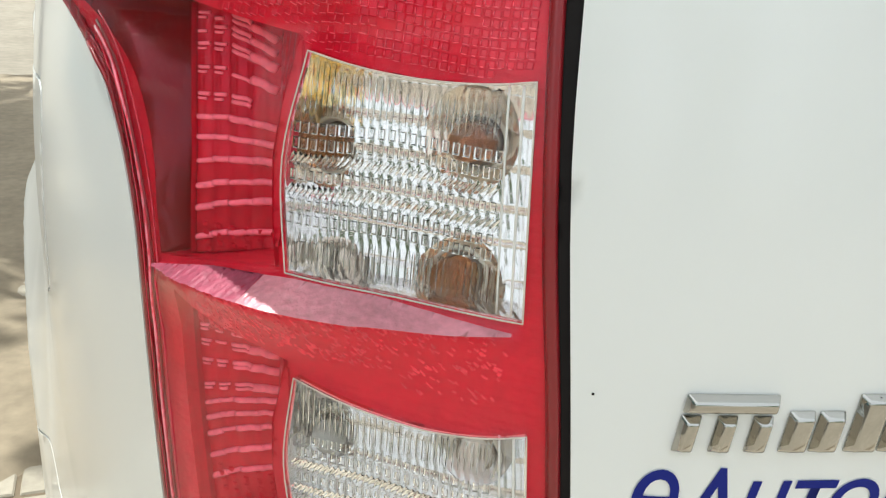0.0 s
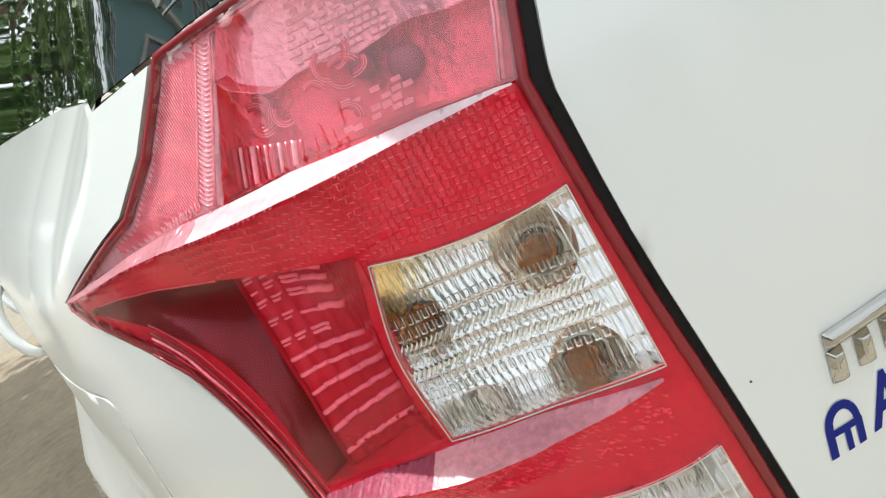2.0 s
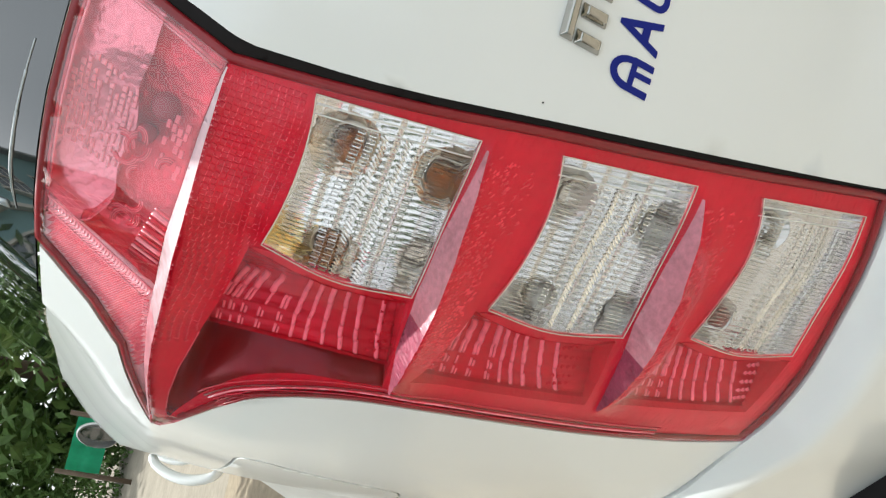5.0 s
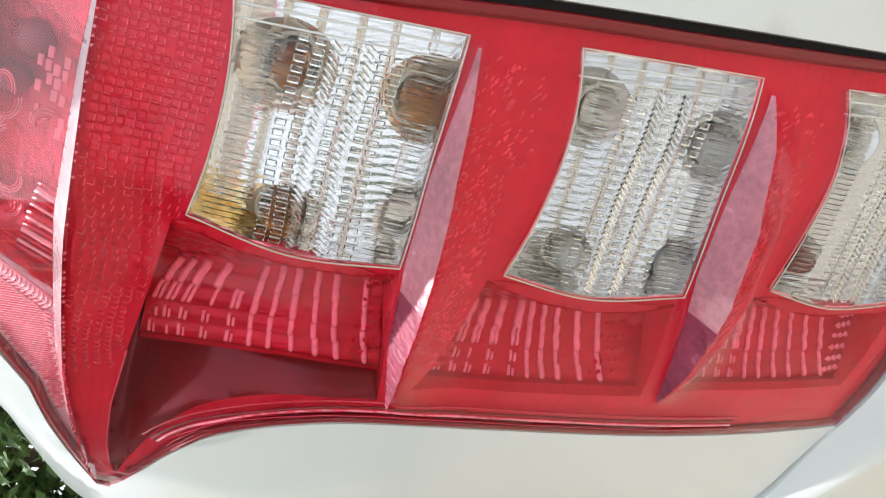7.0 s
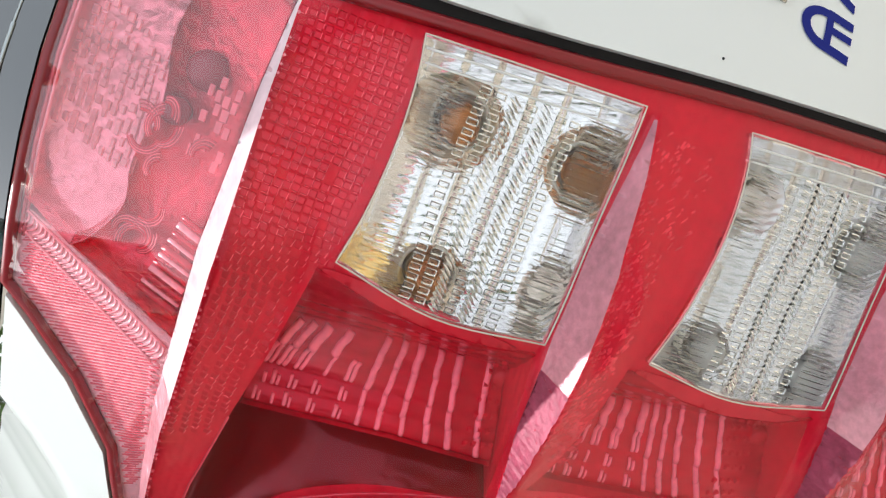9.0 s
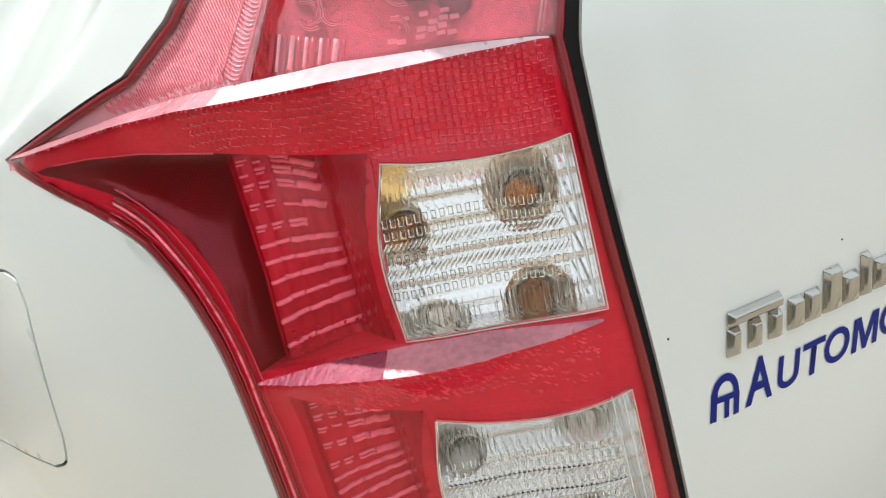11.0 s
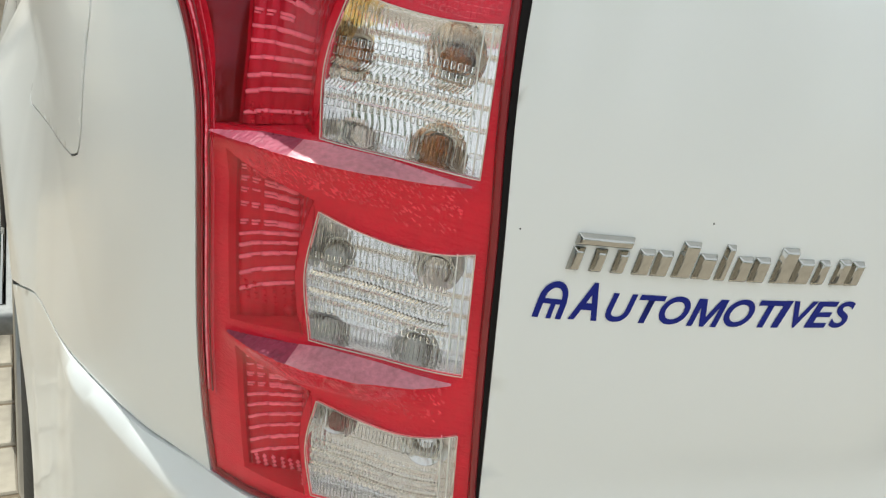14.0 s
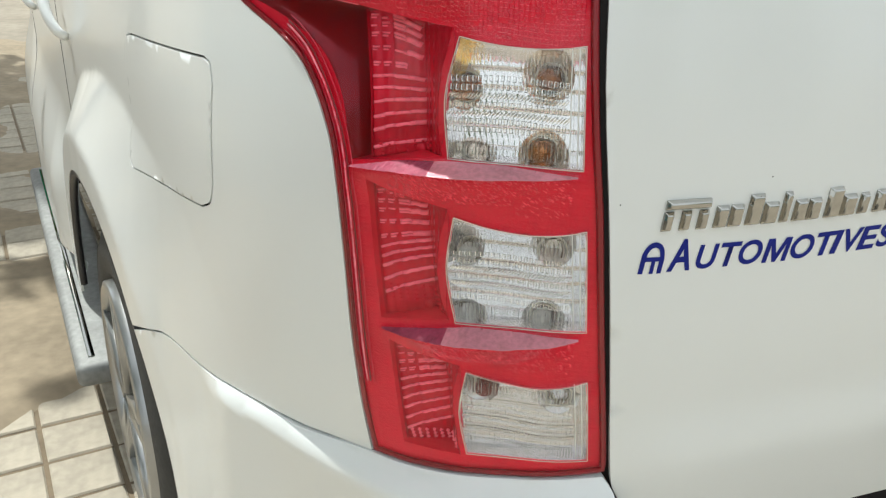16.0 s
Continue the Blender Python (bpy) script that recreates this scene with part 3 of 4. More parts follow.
WINDOWS = [window((.1515, 1.183), (.0555, 1.1815), (.0503, 1.0905), (.1545, 1.0912), .0068, .0055),
           window((.1478, 1.0444), (.0440, 1.0430), (.0365, .9545), (.1435, .9505), .0066, .0085),
           window((.1335, .9025), (.0308, .9055), (.0205, .8175), (.1320, .8108), .0066, .0075)]
# beds of the ribs, sunk behind the lens: left edge, right edge beside the window, depth at the left and at the deepest line
BEDS = [([(.2505, 1.1925), (.2430, 1.155), (.2380, 1.125), (.2345, 1.0765)], [(.1580, 1.1880), (.1645, 1.160), (.1665, 1.137), (.1645, 1.110), (.1610, 1.0915)], .015, .036),
        ([(.2310, 1.0610), (.2250, 1.010), (.2205, .970), (.2170, .9350)], [(.1540, 1.0490), (.1600, 1.020), (.1610, .995), (.1570, .970), (.1500, .9515)], .014, .032),
        ([(.2090, .9170), (.2055, .870), (.2010, .8020)], [(.1400, .9060), (.1455, .880), (.1460, .860), (.1425, .835), (.1390, .8050)], .013, .030)]


def bed(k):
    left, right, shallow, deep = BEDS[k]
    lefts, rights = [(z, u) for u, z in reversed(left)], [(z, u) for u, z in reversed(right)]

    def off(u, z):
        a, b = table(lefts, z), table(rights, z)
        low = a - .045
        wave = .0014 * abs(math.sin(math.pi * (a - u) / .0088))
        if u > low:
            return wave - shallow - (deep - shallow) * min(1, (a - u) / (a - low))
        return wave - deep + (deep - .006) * min(1, (low - u) / (low - b))
    return off


INNER = spline([(.2500, 1.0725), (.2550, 1.0980), (.2600, 1.1150), (.2690, 1.1340), (.2880, 1.1560), (.3200, 1.1715), (.3650, 1.1835), (.4050, 1.1905)], 6)
TOPLINE = [(.385, 1.1945), (.345, 1.1985), (.302, 1.1995), (.2505, 1.1965)]
WEDGE = INNER + TOPLINE + BEDS[0][0]
HOLES = [INNER + TOPLINE + BEDS[0][1], [*BEDS[1][0][::-1], *BEDS[1][1]], [*BEDS[2][0][::-1], *BEDS[2][1]]]


def hollow(u, z):
    """How deep the hollow beside the ribs lies: nothing at the flange, deepest at the ribs."""
    edge, far = table([(b, a) for a, b in INNER], z), table([(b, a) for a, b in reversed(BEDS[0][0])], z)
    return .038 * step(0, 1, (edge - u) / max(.004, edge - far))


lower_edge = [p for p in LENS_RIGHT[4:]] + LENS_FOOT + spline(LENS_LEFT, 4) + [(.433, 1.1915)] + [(u, z - .0005) for u, z in reversed(line_of(0, 0))]

# housing: the black shell behind, which carries all pieces of the lamp
lamp = on_car("tail_lamp", sheet([(u * .985 + .002, z) for u, z in LENS_EDGE], (), .02, lambda u, z: -.062, 0), PLASTIC, "tall red tail lamp with three clear windows and red fins")
in_lamp = lambda name, bm, mat, label="", smooth=True: on_car(name, bm, mat, label, lamp, smooth)
in_lamp("outer_lens", sheet(lower_edge, WINDOWS, .005, lens_off, .012, creases[1:]), TINT, "red moulded lens with three fins").visible_shadow = False
in_lamp("red_optic", sheet(lower_edge, WINDOWS + HOLES, .005, lambda u, z: lens_off(u, z) * .94 - .0045, .034, creases[1:]), RED, "textured red reflector optic")
in_lamp("lens_rim", strip(resample([(u * .99 + .0012, z * .996 + .0042) for u, z in LENS_EDGE], .006), .0030, -.002, 6, .8, True), DARKRED, "dark red edge of the lens")
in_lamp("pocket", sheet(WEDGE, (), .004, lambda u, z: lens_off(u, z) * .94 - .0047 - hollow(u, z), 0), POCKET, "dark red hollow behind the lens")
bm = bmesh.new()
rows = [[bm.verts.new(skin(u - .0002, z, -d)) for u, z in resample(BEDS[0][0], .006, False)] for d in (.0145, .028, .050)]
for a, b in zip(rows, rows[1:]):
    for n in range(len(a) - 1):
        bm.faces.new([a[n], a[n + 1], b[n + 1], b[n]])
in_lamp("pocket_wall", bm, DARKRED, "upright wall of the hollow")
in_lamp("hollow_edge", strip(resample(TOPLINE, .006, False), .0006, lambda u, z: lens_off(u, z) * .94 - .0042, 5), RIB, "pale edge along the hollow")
for k, (left, right, _, _) in enumerate(BEDS):
    in_lamp("rib_bed", sheet([*left[::-1], *right], (), .0018, bed(k), -.003), BED, "sunken fluted red bed of the ribs")


def plate(zc):
    """The mirrored back of a window: rows of mirrored steps that each lean back."""
    return lambda u, z: -.018 - .38 * (((z - zc + .0075) % .015) - .0075)


def bowl(uc, zc, r, base, deep):
    """A round bowl pressed into the plate round a bulb."""
    return lambda u, z: base(u, z) - deep * max(0, 1 - ((u - uc) ** 2 + (z - zc) ** 2) / r ** 2) ** 1.4


def tooth(bm, m, w, h, deep, top=.55):
    """A low frustum, its small face towards the inside."""
    vs = box(bm, (0, 0, 0), w, h, deep)
    for v in vs:
        if v.co.z < 0:
            v.co.x, v.co.y = v.co.x * top, v.co.y * (top + .15)
    bmesh.ops.transform(bm, matrix=m, verts=vs)


def globe(bm, m, r, length, segments=20):
    """A bulb: a neck that swells into a round head."""
    ring(bm, [(r * .62, -.004), (r * .66, length * .16), (r * .94, length * .36), (r, length * .56), (r * .93, length * .74), (r * .70, length * .90), (r * .36, length * .98), (.0002, length)], m, segments)


BULBS = [  # along, height, bulb (0: bare socket), then the bowl round it: middle and radius
    [(.1520, 1.1400, 1, .151, 1.142, .0175), (.086, 1.1500, 1, .083, 1.155, .0205), (.139, 1.0900, 0, .138, 1.083, .0215), (.088, 1.0950, 1, .082, 1.094, .0200)],
    [(.140, 1.0080, 2, .142, 1.014, .0175), (.073, 1.0150, 0, .068, 1.024, .0190), (.138, .9520, 2, .137, .948, .0185), (.076, .9560, 2, .072, .955, .0185)],
    [(.122, .8780, 3, .126, .882, .0200), (.056, .8760, 0, .052, .880, .0215)]]
for k, outline in enumerate(WINDOWS):
    us, zs = [p[0] for p in outline], [p[1] for p in outline]
    uc, zc = (min(us) + max(us)) / 2, (min(zs) + max(zs)) / 2
    w, h = (max(us) - min(us)) / 2, (max(zs) - min(zs)) / 2
    wide = [(uc + (u - uc) * 1.01, zc + (z - zc) * 1.01) for u, z in outline]
    base = plate(zc)
    dishes = []
    for _, _, _, cu, cz, r in BULBS[k]:
        hoop = []
        for a in np.linspace(0, 2 * math.pi, 60)[:-1]:
            q = 1.0
            while q > .1 and not inside(np.array([(cu + r * q * math.cos(a), cz + r * q * math.sin(a))]), outline)[0]:
                q -= .02
            hoop.append((cu + r * q * math.cos(a), cz + r * q * math.sin(a)))
        dishes.append((bowl(cu, cz, r * 1.04, base, .011), hoop))

    def back(u, z):
        return min(d(u, z) for d, _ in dishes)


    in_lamp("reflector", sheet(wide, [hoop for _, hoop in dishes], .0020, base, 0), SILVER if k == 0 else SATIN, "silvery fluted reflector")
    for n, (dish, hoop) in enumerate(dishes):
        mine = lambda u, z: dish(u, z) if dish(u, z) <= back(u, z) + .0002 else dish(u, z) - .004
        # first window's bowls hold the bulbs' reflection as an amber tint
        in_lamp("bowl", sheet(hoop, (), .0024, mine, 0), BOWLAMBER if k == 0 else BOWLGREY, "round fluted bowl behind a bulb")
    in_lamp("window_wall", sheet(outline, [[(uc + (u - uc) * .985, zc + (z - zc) * .982) for u, z in outline]], .006, lambda u, z: -.002, .040), SILVER)
    in_lamp("window_edge", strip(resample(outline, .005), .00038, .0002, 5, .8, True), PALE, "pale moulded edge of the window")
    in_lamp("pane", sheet(outline, (), .006, lens_off, .004), GLASS, "clear window of the lamp").visible_shadow = False
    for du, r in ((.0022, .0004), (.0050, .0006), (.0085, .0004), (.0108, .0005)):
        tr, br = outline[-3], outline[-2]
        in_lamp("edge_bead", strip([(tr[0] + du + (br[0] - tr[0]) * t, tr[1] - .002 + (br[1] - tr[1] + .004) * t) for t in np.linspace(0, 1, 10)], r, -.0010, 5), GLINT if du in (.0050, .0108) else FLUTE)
    # moulded prisms on the inside of the pane: thin flutes above and below, rows of outlined teeth and slanting chevrons between
    poly = [(uc + (u - uc) * .975, zc + (z - zc) * .96) for u, z in outline]
    fits = lambda u, z: inside(np.array([(u, z)]), poly)[0] and u > outline[-3][0] + .0125 + (outline[-2][0] - outline[-3][0]) * (outline[-3][1] - z) / .09
    rows = [.36, .22, .08, -.06, -.20, -.33, -.46] if k < 2 else [.22, .08, -.06, -.20, -.34, -.48, -.60]
    shell, edge = bmesh.new(), bmesh.new()
    for n, rz in enumerate(rows):
        z = zc + rz * h
        chevron = n in (2, 4)
        for u in np.arange(min(us) + .004, max(us) - .002, .0027 if chevron else .0044):
            if not fits(u, z):
                continue
            m = frame_on(u, z + .0010 * math.sin(u * 70), -.0030)
            if chevron:
                m = m @ Matrix.Rotation(radians(-38), 4, "Z")
                tooth(shell, m, .0022, .0064, .0008, .3)
                continue
            tooth(shell, m, .0028, .0046, .0009, .6)
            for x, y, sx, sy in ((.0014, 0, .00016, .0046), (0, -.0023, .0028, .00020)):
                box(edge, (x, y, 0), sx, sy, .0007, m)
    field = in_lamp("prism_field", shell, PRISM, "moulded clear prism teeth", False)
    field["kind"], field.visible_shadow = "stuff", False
    in_lamp("prism_lattice", edge, GLINT, "glints along the prism teeth, drawn as white edges", False)["kind"] = "stuff"
    bm = bmesh.new()
    for lo, hi in ((.46, .99), (-.99, -.56)):
        for u in np.arange(min(us) + .003, max(us) - .002, .0027):
            ends = [z for z in np.linspace(zc + lo * h, zc + hi * h, 9) if fits(u, z)]
            if len(ends) > 1:
                tooth(bm, frame_on(u, (ends[0] + ends[-1]) / 2, -.0028), .0022, ends[-1] - ends[0], .0003, .5)
    field = in_lamp("flute_field", bm, PRISM, "fine clear upright flutes", False)
    field["kind"], field.visible_shadow = "stuff", False
    if k == 0:
        # tinted sheet added for the amber reflection in this corner
        in_lamp("amber_reflection", sheet([(.1590, 1.152), (.1525, 1.181), (.1385, 1.1785), (.1475, 1.152)], (), .006, lambda u, z: -.006, 0), AMBERTINT, "amber reflection in the window corner, drawn as a tinted sheet").visible_shadow = False
    for u, z, what, _, _, _ in BULBS[k]:
        m = frame_on(u - .004, z + .002, -.0250)
        bm = bmesh.new()
        ring(bm, [(.0118, .001), (.0128, .004), (.0120, .0058), (.0108, .004), (.0104, -.002)], m, 28)
        in_lamp("socket_ring", bm, RINGPALE, "pale ring round the bulb socket")
        bm = bmesh.new()
        ring(bm, [(.0089, .000), (.0094, .003), (.0085, .004), (.0078, .002), (.0076, -.003)], m, 24)
        in_lamp("inner_ring", bm, SMOKE, "smoky inner ring of the socket")
        bm = bmesh.new()
        ring(bm, [(.0106, .002), (.0092, -.004), (.0001, -.005)], m, 24)
        in_lamp("socket", bm, RINGPALE)
        if what:
            bm = bmesh.new()
            globe(bm, m @ Matrix.Rotation(radians(-12), 4, "Y"), .0080, .0190 if what == 1 else .0165)
            in_lamp("bulb", bm, (AMBER, CLEARBULB, BULBRED)[what - 1], ("amber bulb", "clear grey bulb", "dark red bulb")[what - 1])

# ribs on the three beds: height at the left end, rise towards the window
COLUMNS = [([1.187, 1.181, 1.1735, 1.163, 1.151, 1.1416, 1.1325, 1.1212, 1.109, 1.0982, 1.0840], [-.008, -.008, -.007, -.006, -.0035, -.0018, -.0005, .0034, .0065, .0085, .008], 5),
           ([1.055, 1.048, 1.040, 1.032, 1.0215, 1.008, .999, .9906, .9815, .969, .957], [-.004, -.003, -.002, 0, .002, .006, .009, .011, .013, .0145, .015], 6),
           ([.911, .904, .897, .889, .880, .870, .860, .849, .838, .826, .814], [-.002, 0, .002, .004, .006, .009, .011, .013, .014, .015, .015], 5)]
rng = random.Random(4)
for k, (levels, rises, broken) in enumerate(COLUMNS):
    ground, lefts = bed(k), [(z, u) for u, z in reversed(BEDS[k][0])]
    for n, (z0, rise) in enumerate(zip(levels, rises)):
        ua = table(lefts, z0) - .0015
        if n < broken:
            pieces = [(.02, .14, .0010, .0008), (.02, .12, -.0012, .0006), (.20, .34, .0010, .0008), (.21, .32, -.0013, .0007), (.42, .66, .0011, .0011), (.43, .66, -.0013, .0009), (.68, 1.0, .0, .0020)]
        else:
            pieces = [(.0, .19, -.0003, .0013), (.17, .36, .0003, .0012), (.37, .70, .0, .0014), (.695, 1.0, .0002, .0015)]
        # pale pink stands in for the glint along each rib
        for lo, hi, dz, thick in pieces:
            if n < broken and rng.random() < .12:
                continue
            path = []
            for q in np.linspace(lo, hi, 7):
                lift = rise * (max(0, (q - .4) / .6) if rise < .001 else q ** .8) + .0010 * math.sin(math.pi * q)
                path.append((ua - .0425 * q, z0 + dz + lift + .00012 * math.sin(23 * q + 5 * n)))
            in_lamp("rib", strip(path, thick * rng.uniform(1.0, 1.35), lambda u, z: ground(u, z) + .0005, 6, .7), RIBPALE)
# small prisms at the foot of each bed
for k, (left, right, _, _) in enumerate(BEDS):
    ground, lefts = bed(k), [(z, u) for u, z in reversed(BEDS[k][0])]
    bm = bmesh.new()
    foot = COLUMNS[k][0][-1]
    for i in range(8):
        for j in range(4):
            z = foot + .0075 - .0042 * j
            u = table(lefts, z) - .006 - .0070 * i - .0005 * j
            if k == 2:
                z = foot - .001 - .004 * j
            if inside(np.array([(u, z)]), [*left[::-1], *right])[0]:
                m = frame_on(u, z, ground(u, z) + .0006) @ Matrix.Rotation(rng.uniform(-.1, .1) - (.5 if k == 2 else 0), 4, "Z")
                tooth(bm, m @ Matrix.Rotation(math.pi, 4, "X"), .0036, .0024 if k < 2 else .0036, .0014, .5)
    in_lamp("foot_prism", bm, RIBPALE if k == 2 else KNOB, "small red prisms at the foot of the bed", False)["kind"] = "stuff"
for u, z, d in ((.2255, 1.0800, .0245), (.1950, 1.0850, .0340), (.2080, .9430, .0220), (.1800, .9480, .0300)):
    bm = bmesh.new()
    ring(bm, [(.0050, -.006), (.0048, .0022), (.0040, .0034), (.0001, .0038)], frame_on(u, z, -d), 18)
    in_lamp("knob", bm, KNOB, "small round red peg")

# upper lobe: a clear pink hood over a mirrored bowl, with a hatched pad towards the flank
upper = [(.0225, 1.2985)] + LENS_RIGHT[1:4] + line_of(0, 0)[1:-2] + [(.305, 1.2362), (.2746, 1.2605), (.2552, 1.2875), (.248, 1.3005), (.215, 1.3030), (.16, 1.3060), (.1146, 1.3075), (.081, 1.3065), (.0352, 1.3045)]
in_lamp("pink_hood", sheet(upper, (), .01, lambda u, z: 0.0, .010), LENS, "see-through pink upper lens").visible_shadow = False


def upper_off(u, z):
    r = math.hypot((u - .135) / .062, (z - 1.262) / .045)
    cells = .0009 * (abs(math.sin(math.pi * u / .0075)) + abs(math.sin(math.pi * z / .0062))) if u < .105 or z < 1.242 else 0
    return -.012 - .014 * max(0, 1 - r * r) + cells


# above this line the bowl is pale for the sky's reflection, crimson below
curl = spline([(.2020, 1.2800), (.190, 1.2720), (.172, 1.2650), (.156, 1.2670), (.140, 1.2665), (.126, 1.2630), (.108, 1.2640), (.092, 1.2665), (.074, 1.2640), (.0480, 1.2630), (.0378, 1.2615)], 5)
in_lamp("upper_reflector", sheet([(.024, 1.297), (.0308, 1.280)] + curl[::-1] + [(.190, 1.3025), (.16, 1.3055), (.1146, 1.307), (.081, 1.306), (.0352, 1.304)], (), .0026, upper_off, -.010), PINKMIRROR, "upper part of the mirrored bowl, sky's reflection in its paler pink")
in_lamp("lower_reflector", sheet(curl + [(.0424, 1.2515), (.0520, 1.2275)] + [p for p in line_of(0, 0)[1:] if p[0] < .216] + [(.219, 1.2290)], (), .0026, lambda u, z: upper_off(u, z) - .0015, -.010), CRIMSON, "crimson faceted lower bowl")
in_lamp("hatched_pad", sheet([(.222, 1.2265), (.256, 1.2270), (.306, 1.2190), (.36, 1.2130), (.40, 1.2060), (.305, 1.2355), (.2746, 1.2600), (.2552, 1.2870), (.247, 1.2995), (.196, 1.3030)], (), .008, lambda u, z: -.004, .026), HATCH, "finely hatched pink pad")
pad = [(.234, 1.2300), (.256, 1.2295), (.306, 1.2215), (.36, 1.2155), (.39, 1.2100), (.303, 1.2340), (.2725, 1.2590), (.2535, 1.2860), (.246, 1.2975), (.212, 1.3000)]
bm = bmesh.new()
for c in np.arange(.72, 1.10, .0030):
    run = [(u, c + u * 1.55) for u in np.arange(.214, .39, .0024)]
    for (a, b), (c2, d) in zip(run, run[1:]):
        if inside(np.array([(a, b), (c2, d)]), pad).all():
            box(bm, (0, 0, 0), .0006, math.hypot(c2 - a, d - b) * 1.05, .0006, frame_on((a + c2) / 2, (b + d) / 2, -.0038) @ Matrix.Rotation(math.atan2(c2 - a, d - b), 4, "Z"))
in_lamp("hatching", bm, RIB, "fine slanting lines on the pad", False)["kind"] = "stuff"
# a band of slanting ribs between bowl and pad
for side in (0.0, .0125):
    in_lamp("divider", strip([(.1985 + .0285 * t + side, 1.3000 - .069 * t + side * .28) for t in np.linspace(0, 1, 14)], .0007, -.0035, 6), RIBPALE)
for n in range(34):
    t = (n + .5) / 34
    u, z = .1985 + .0285 * t, 1.3000 - .069 * t
    in_lamp("band_rib", strip([(u + .0008 + .0115 * q, z + .0045 * q - .0022 * math.sin(math.pi * q)) for q in np.linspace(0, 1, 6)], .0006, -.0036, 5, .7), RIBPALE)
for n in range(16):
    in_lamp("band_rib", strip([(.2385 + .0030 * n + .0010 * q, 1.2310 - .0006 * n + .0045 * q) for q in np.linspace(0, 1, 4)], .0006, -.0034, 5, .7), RIBPALE)
for dv, mat in ((.0075, RIB), (.0105, PINKMIRROR)):
    in_lamp("rim_bead", strip([(.0203 + dv * .9, 1.301 - dv), (.0323 + dv * .8, 1.277), (.0444 + dv * .8, 1.2515), (.0545 + dv * .8, 1.2300)], .0010, -.003, 5), mat)
    in_lamp("rim_bead", strip([(.0250 + dv, 1.3045 - dv * .55), (.0352 + dv, 1.307 - dv * .6), (.081, 1.309 - dv * .6), (.1146, 1.310 - dv * .6), (.16, 1.3085 - dv * .6), (.215, 1.3055 - dv * .6)], .0009, -.003, 5), mat)
# swirling mouldings round the bowl: fans of fine arcs
rng = random.Random(21)
for n in range(13):
    cu, cz, r = rng.uniform(.118, .188), rng.uniform(1.243, 1.268), rng.uniform(.005, .011)
    a0, turn = rng.uniform(0, 360), rng.choice((-120, 100, 140))
    for line in range(6):
        rr = r + .0009 * line
        path = [(cu + rr * (1 - .45 * q) * math.cos(radians(a0 + turn * q)), cz + .7 * rr * (1 - .45 * q) * math.sin(radians(a0 + turn * q))) for q in np.linspace(0, 1, 12)]
        in_lamp("swirl", strip(path, .0003 if line else .0007, -.0108, 4, .6), (RIB, CRIMSON)[line % 2] if line else KNOB)
# two round dark bulbs seen through the hood
for u, z, r in ((.100, 1.2475, .0085), (.119, 1.2540, .0060)):
    bm = bmesh.new()
    globe(bm, frame_on(u, z, -.026), r, .014)
    in_lamp("hood_bulb", bm, HOODBULB, "dark round bulb behind the hood")
# upright bars beside the band
for n in range(11):
    u = .2120 - .0046 * n
    in_lamp("bar_prism", strip([(u - .0030 * q, 1.2320 + (.018 - .0008 * n) * q) for q in np.linspace(0, 1, 6)], .0011 if n % 3 else .0018, -.0105, 5, .7), RIBPALE if n % 2 else KNOB)
# lines along the flange of the lens: its highlight and dark reflections as coloured beads
edge_line = spline(LENS_LEFT, 4)[1:-8]
for d, r, mat in ((.0030, .0014, DARKRED), (.0068, .0005, DARKRED), (.0095, .0004, KNOB), (.0125, .0012, CELLGLINT), (.0160, .0010, DARKRED), (.0215, .0007, KNOB)):
    run = []
    for n, (u, z) in enumerate(edge_line[1:-1]):
        du, dz = edge_line[n + 2][0] - edge_line[n][0], edge_line[n + 2][1] - edge_line[n][1]
        q = d / math.hypot(du, dz)
        run.append((u - dz * q, z + du * q))
    in_lamp("flange_sheen", strip(run, r, lambda u, z: lens_off(u, z) - .0001, 5, .6), mat)
# leaf-shaped swelling between ribs and clear window
for k, (z0, z1) in enumerate(((1.100, 1.186), (.960, 1.046), (.815, .903))):
    right = [(z, u) for u, z in reversed(BEDS[k][1])]
    run = np.linspace(z0, z1, 20)
    leaf = [(table(right, z), z) for z in run] + [(table(right, z) - .0012 - .0070 * math.sin(math.pi * (z - z0) / (z1 - z0)) ** .8, z) for z in reversed(run)]
    in_lamp("leaf_swelling", sheet(leaf, (), .003, lambda u, z: lens_off(u, z) - .0030, .004), KNOB, "smooth red leaf-shaped swelling beside the window")
# the upward faces of the fins, the sky's reflection put into the paler colours
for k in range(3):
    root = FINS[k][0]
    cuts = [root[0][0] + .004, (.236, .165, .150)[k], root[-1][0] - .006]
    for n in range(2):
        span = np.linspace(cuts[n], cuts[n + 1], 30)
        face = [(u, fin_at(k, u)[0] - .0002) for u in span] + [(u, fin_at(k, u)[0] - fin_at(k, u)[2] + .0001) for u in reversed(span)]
        in_lamp("fin_face", sheet(face, (), (.0016, .0009)[n], (lambda u, z: lens_off(u, z) + .0003 + .0003 * noise.noise((u * 90 - z * 60, z * 700, k)), lambda u, z: lens_off(u, z) + .0005 + .0011 * noise.noise((u * 420 - z * 160, z * 520, k)))[n], 0), ((SMOOTHFACET, FACET), (SKYFACET, SMOOTHFACET))[k == 0][n], ("smooth upward face of a fin, sky's reflection in its pale colour", "crumpled red upward face of a fin")[n])
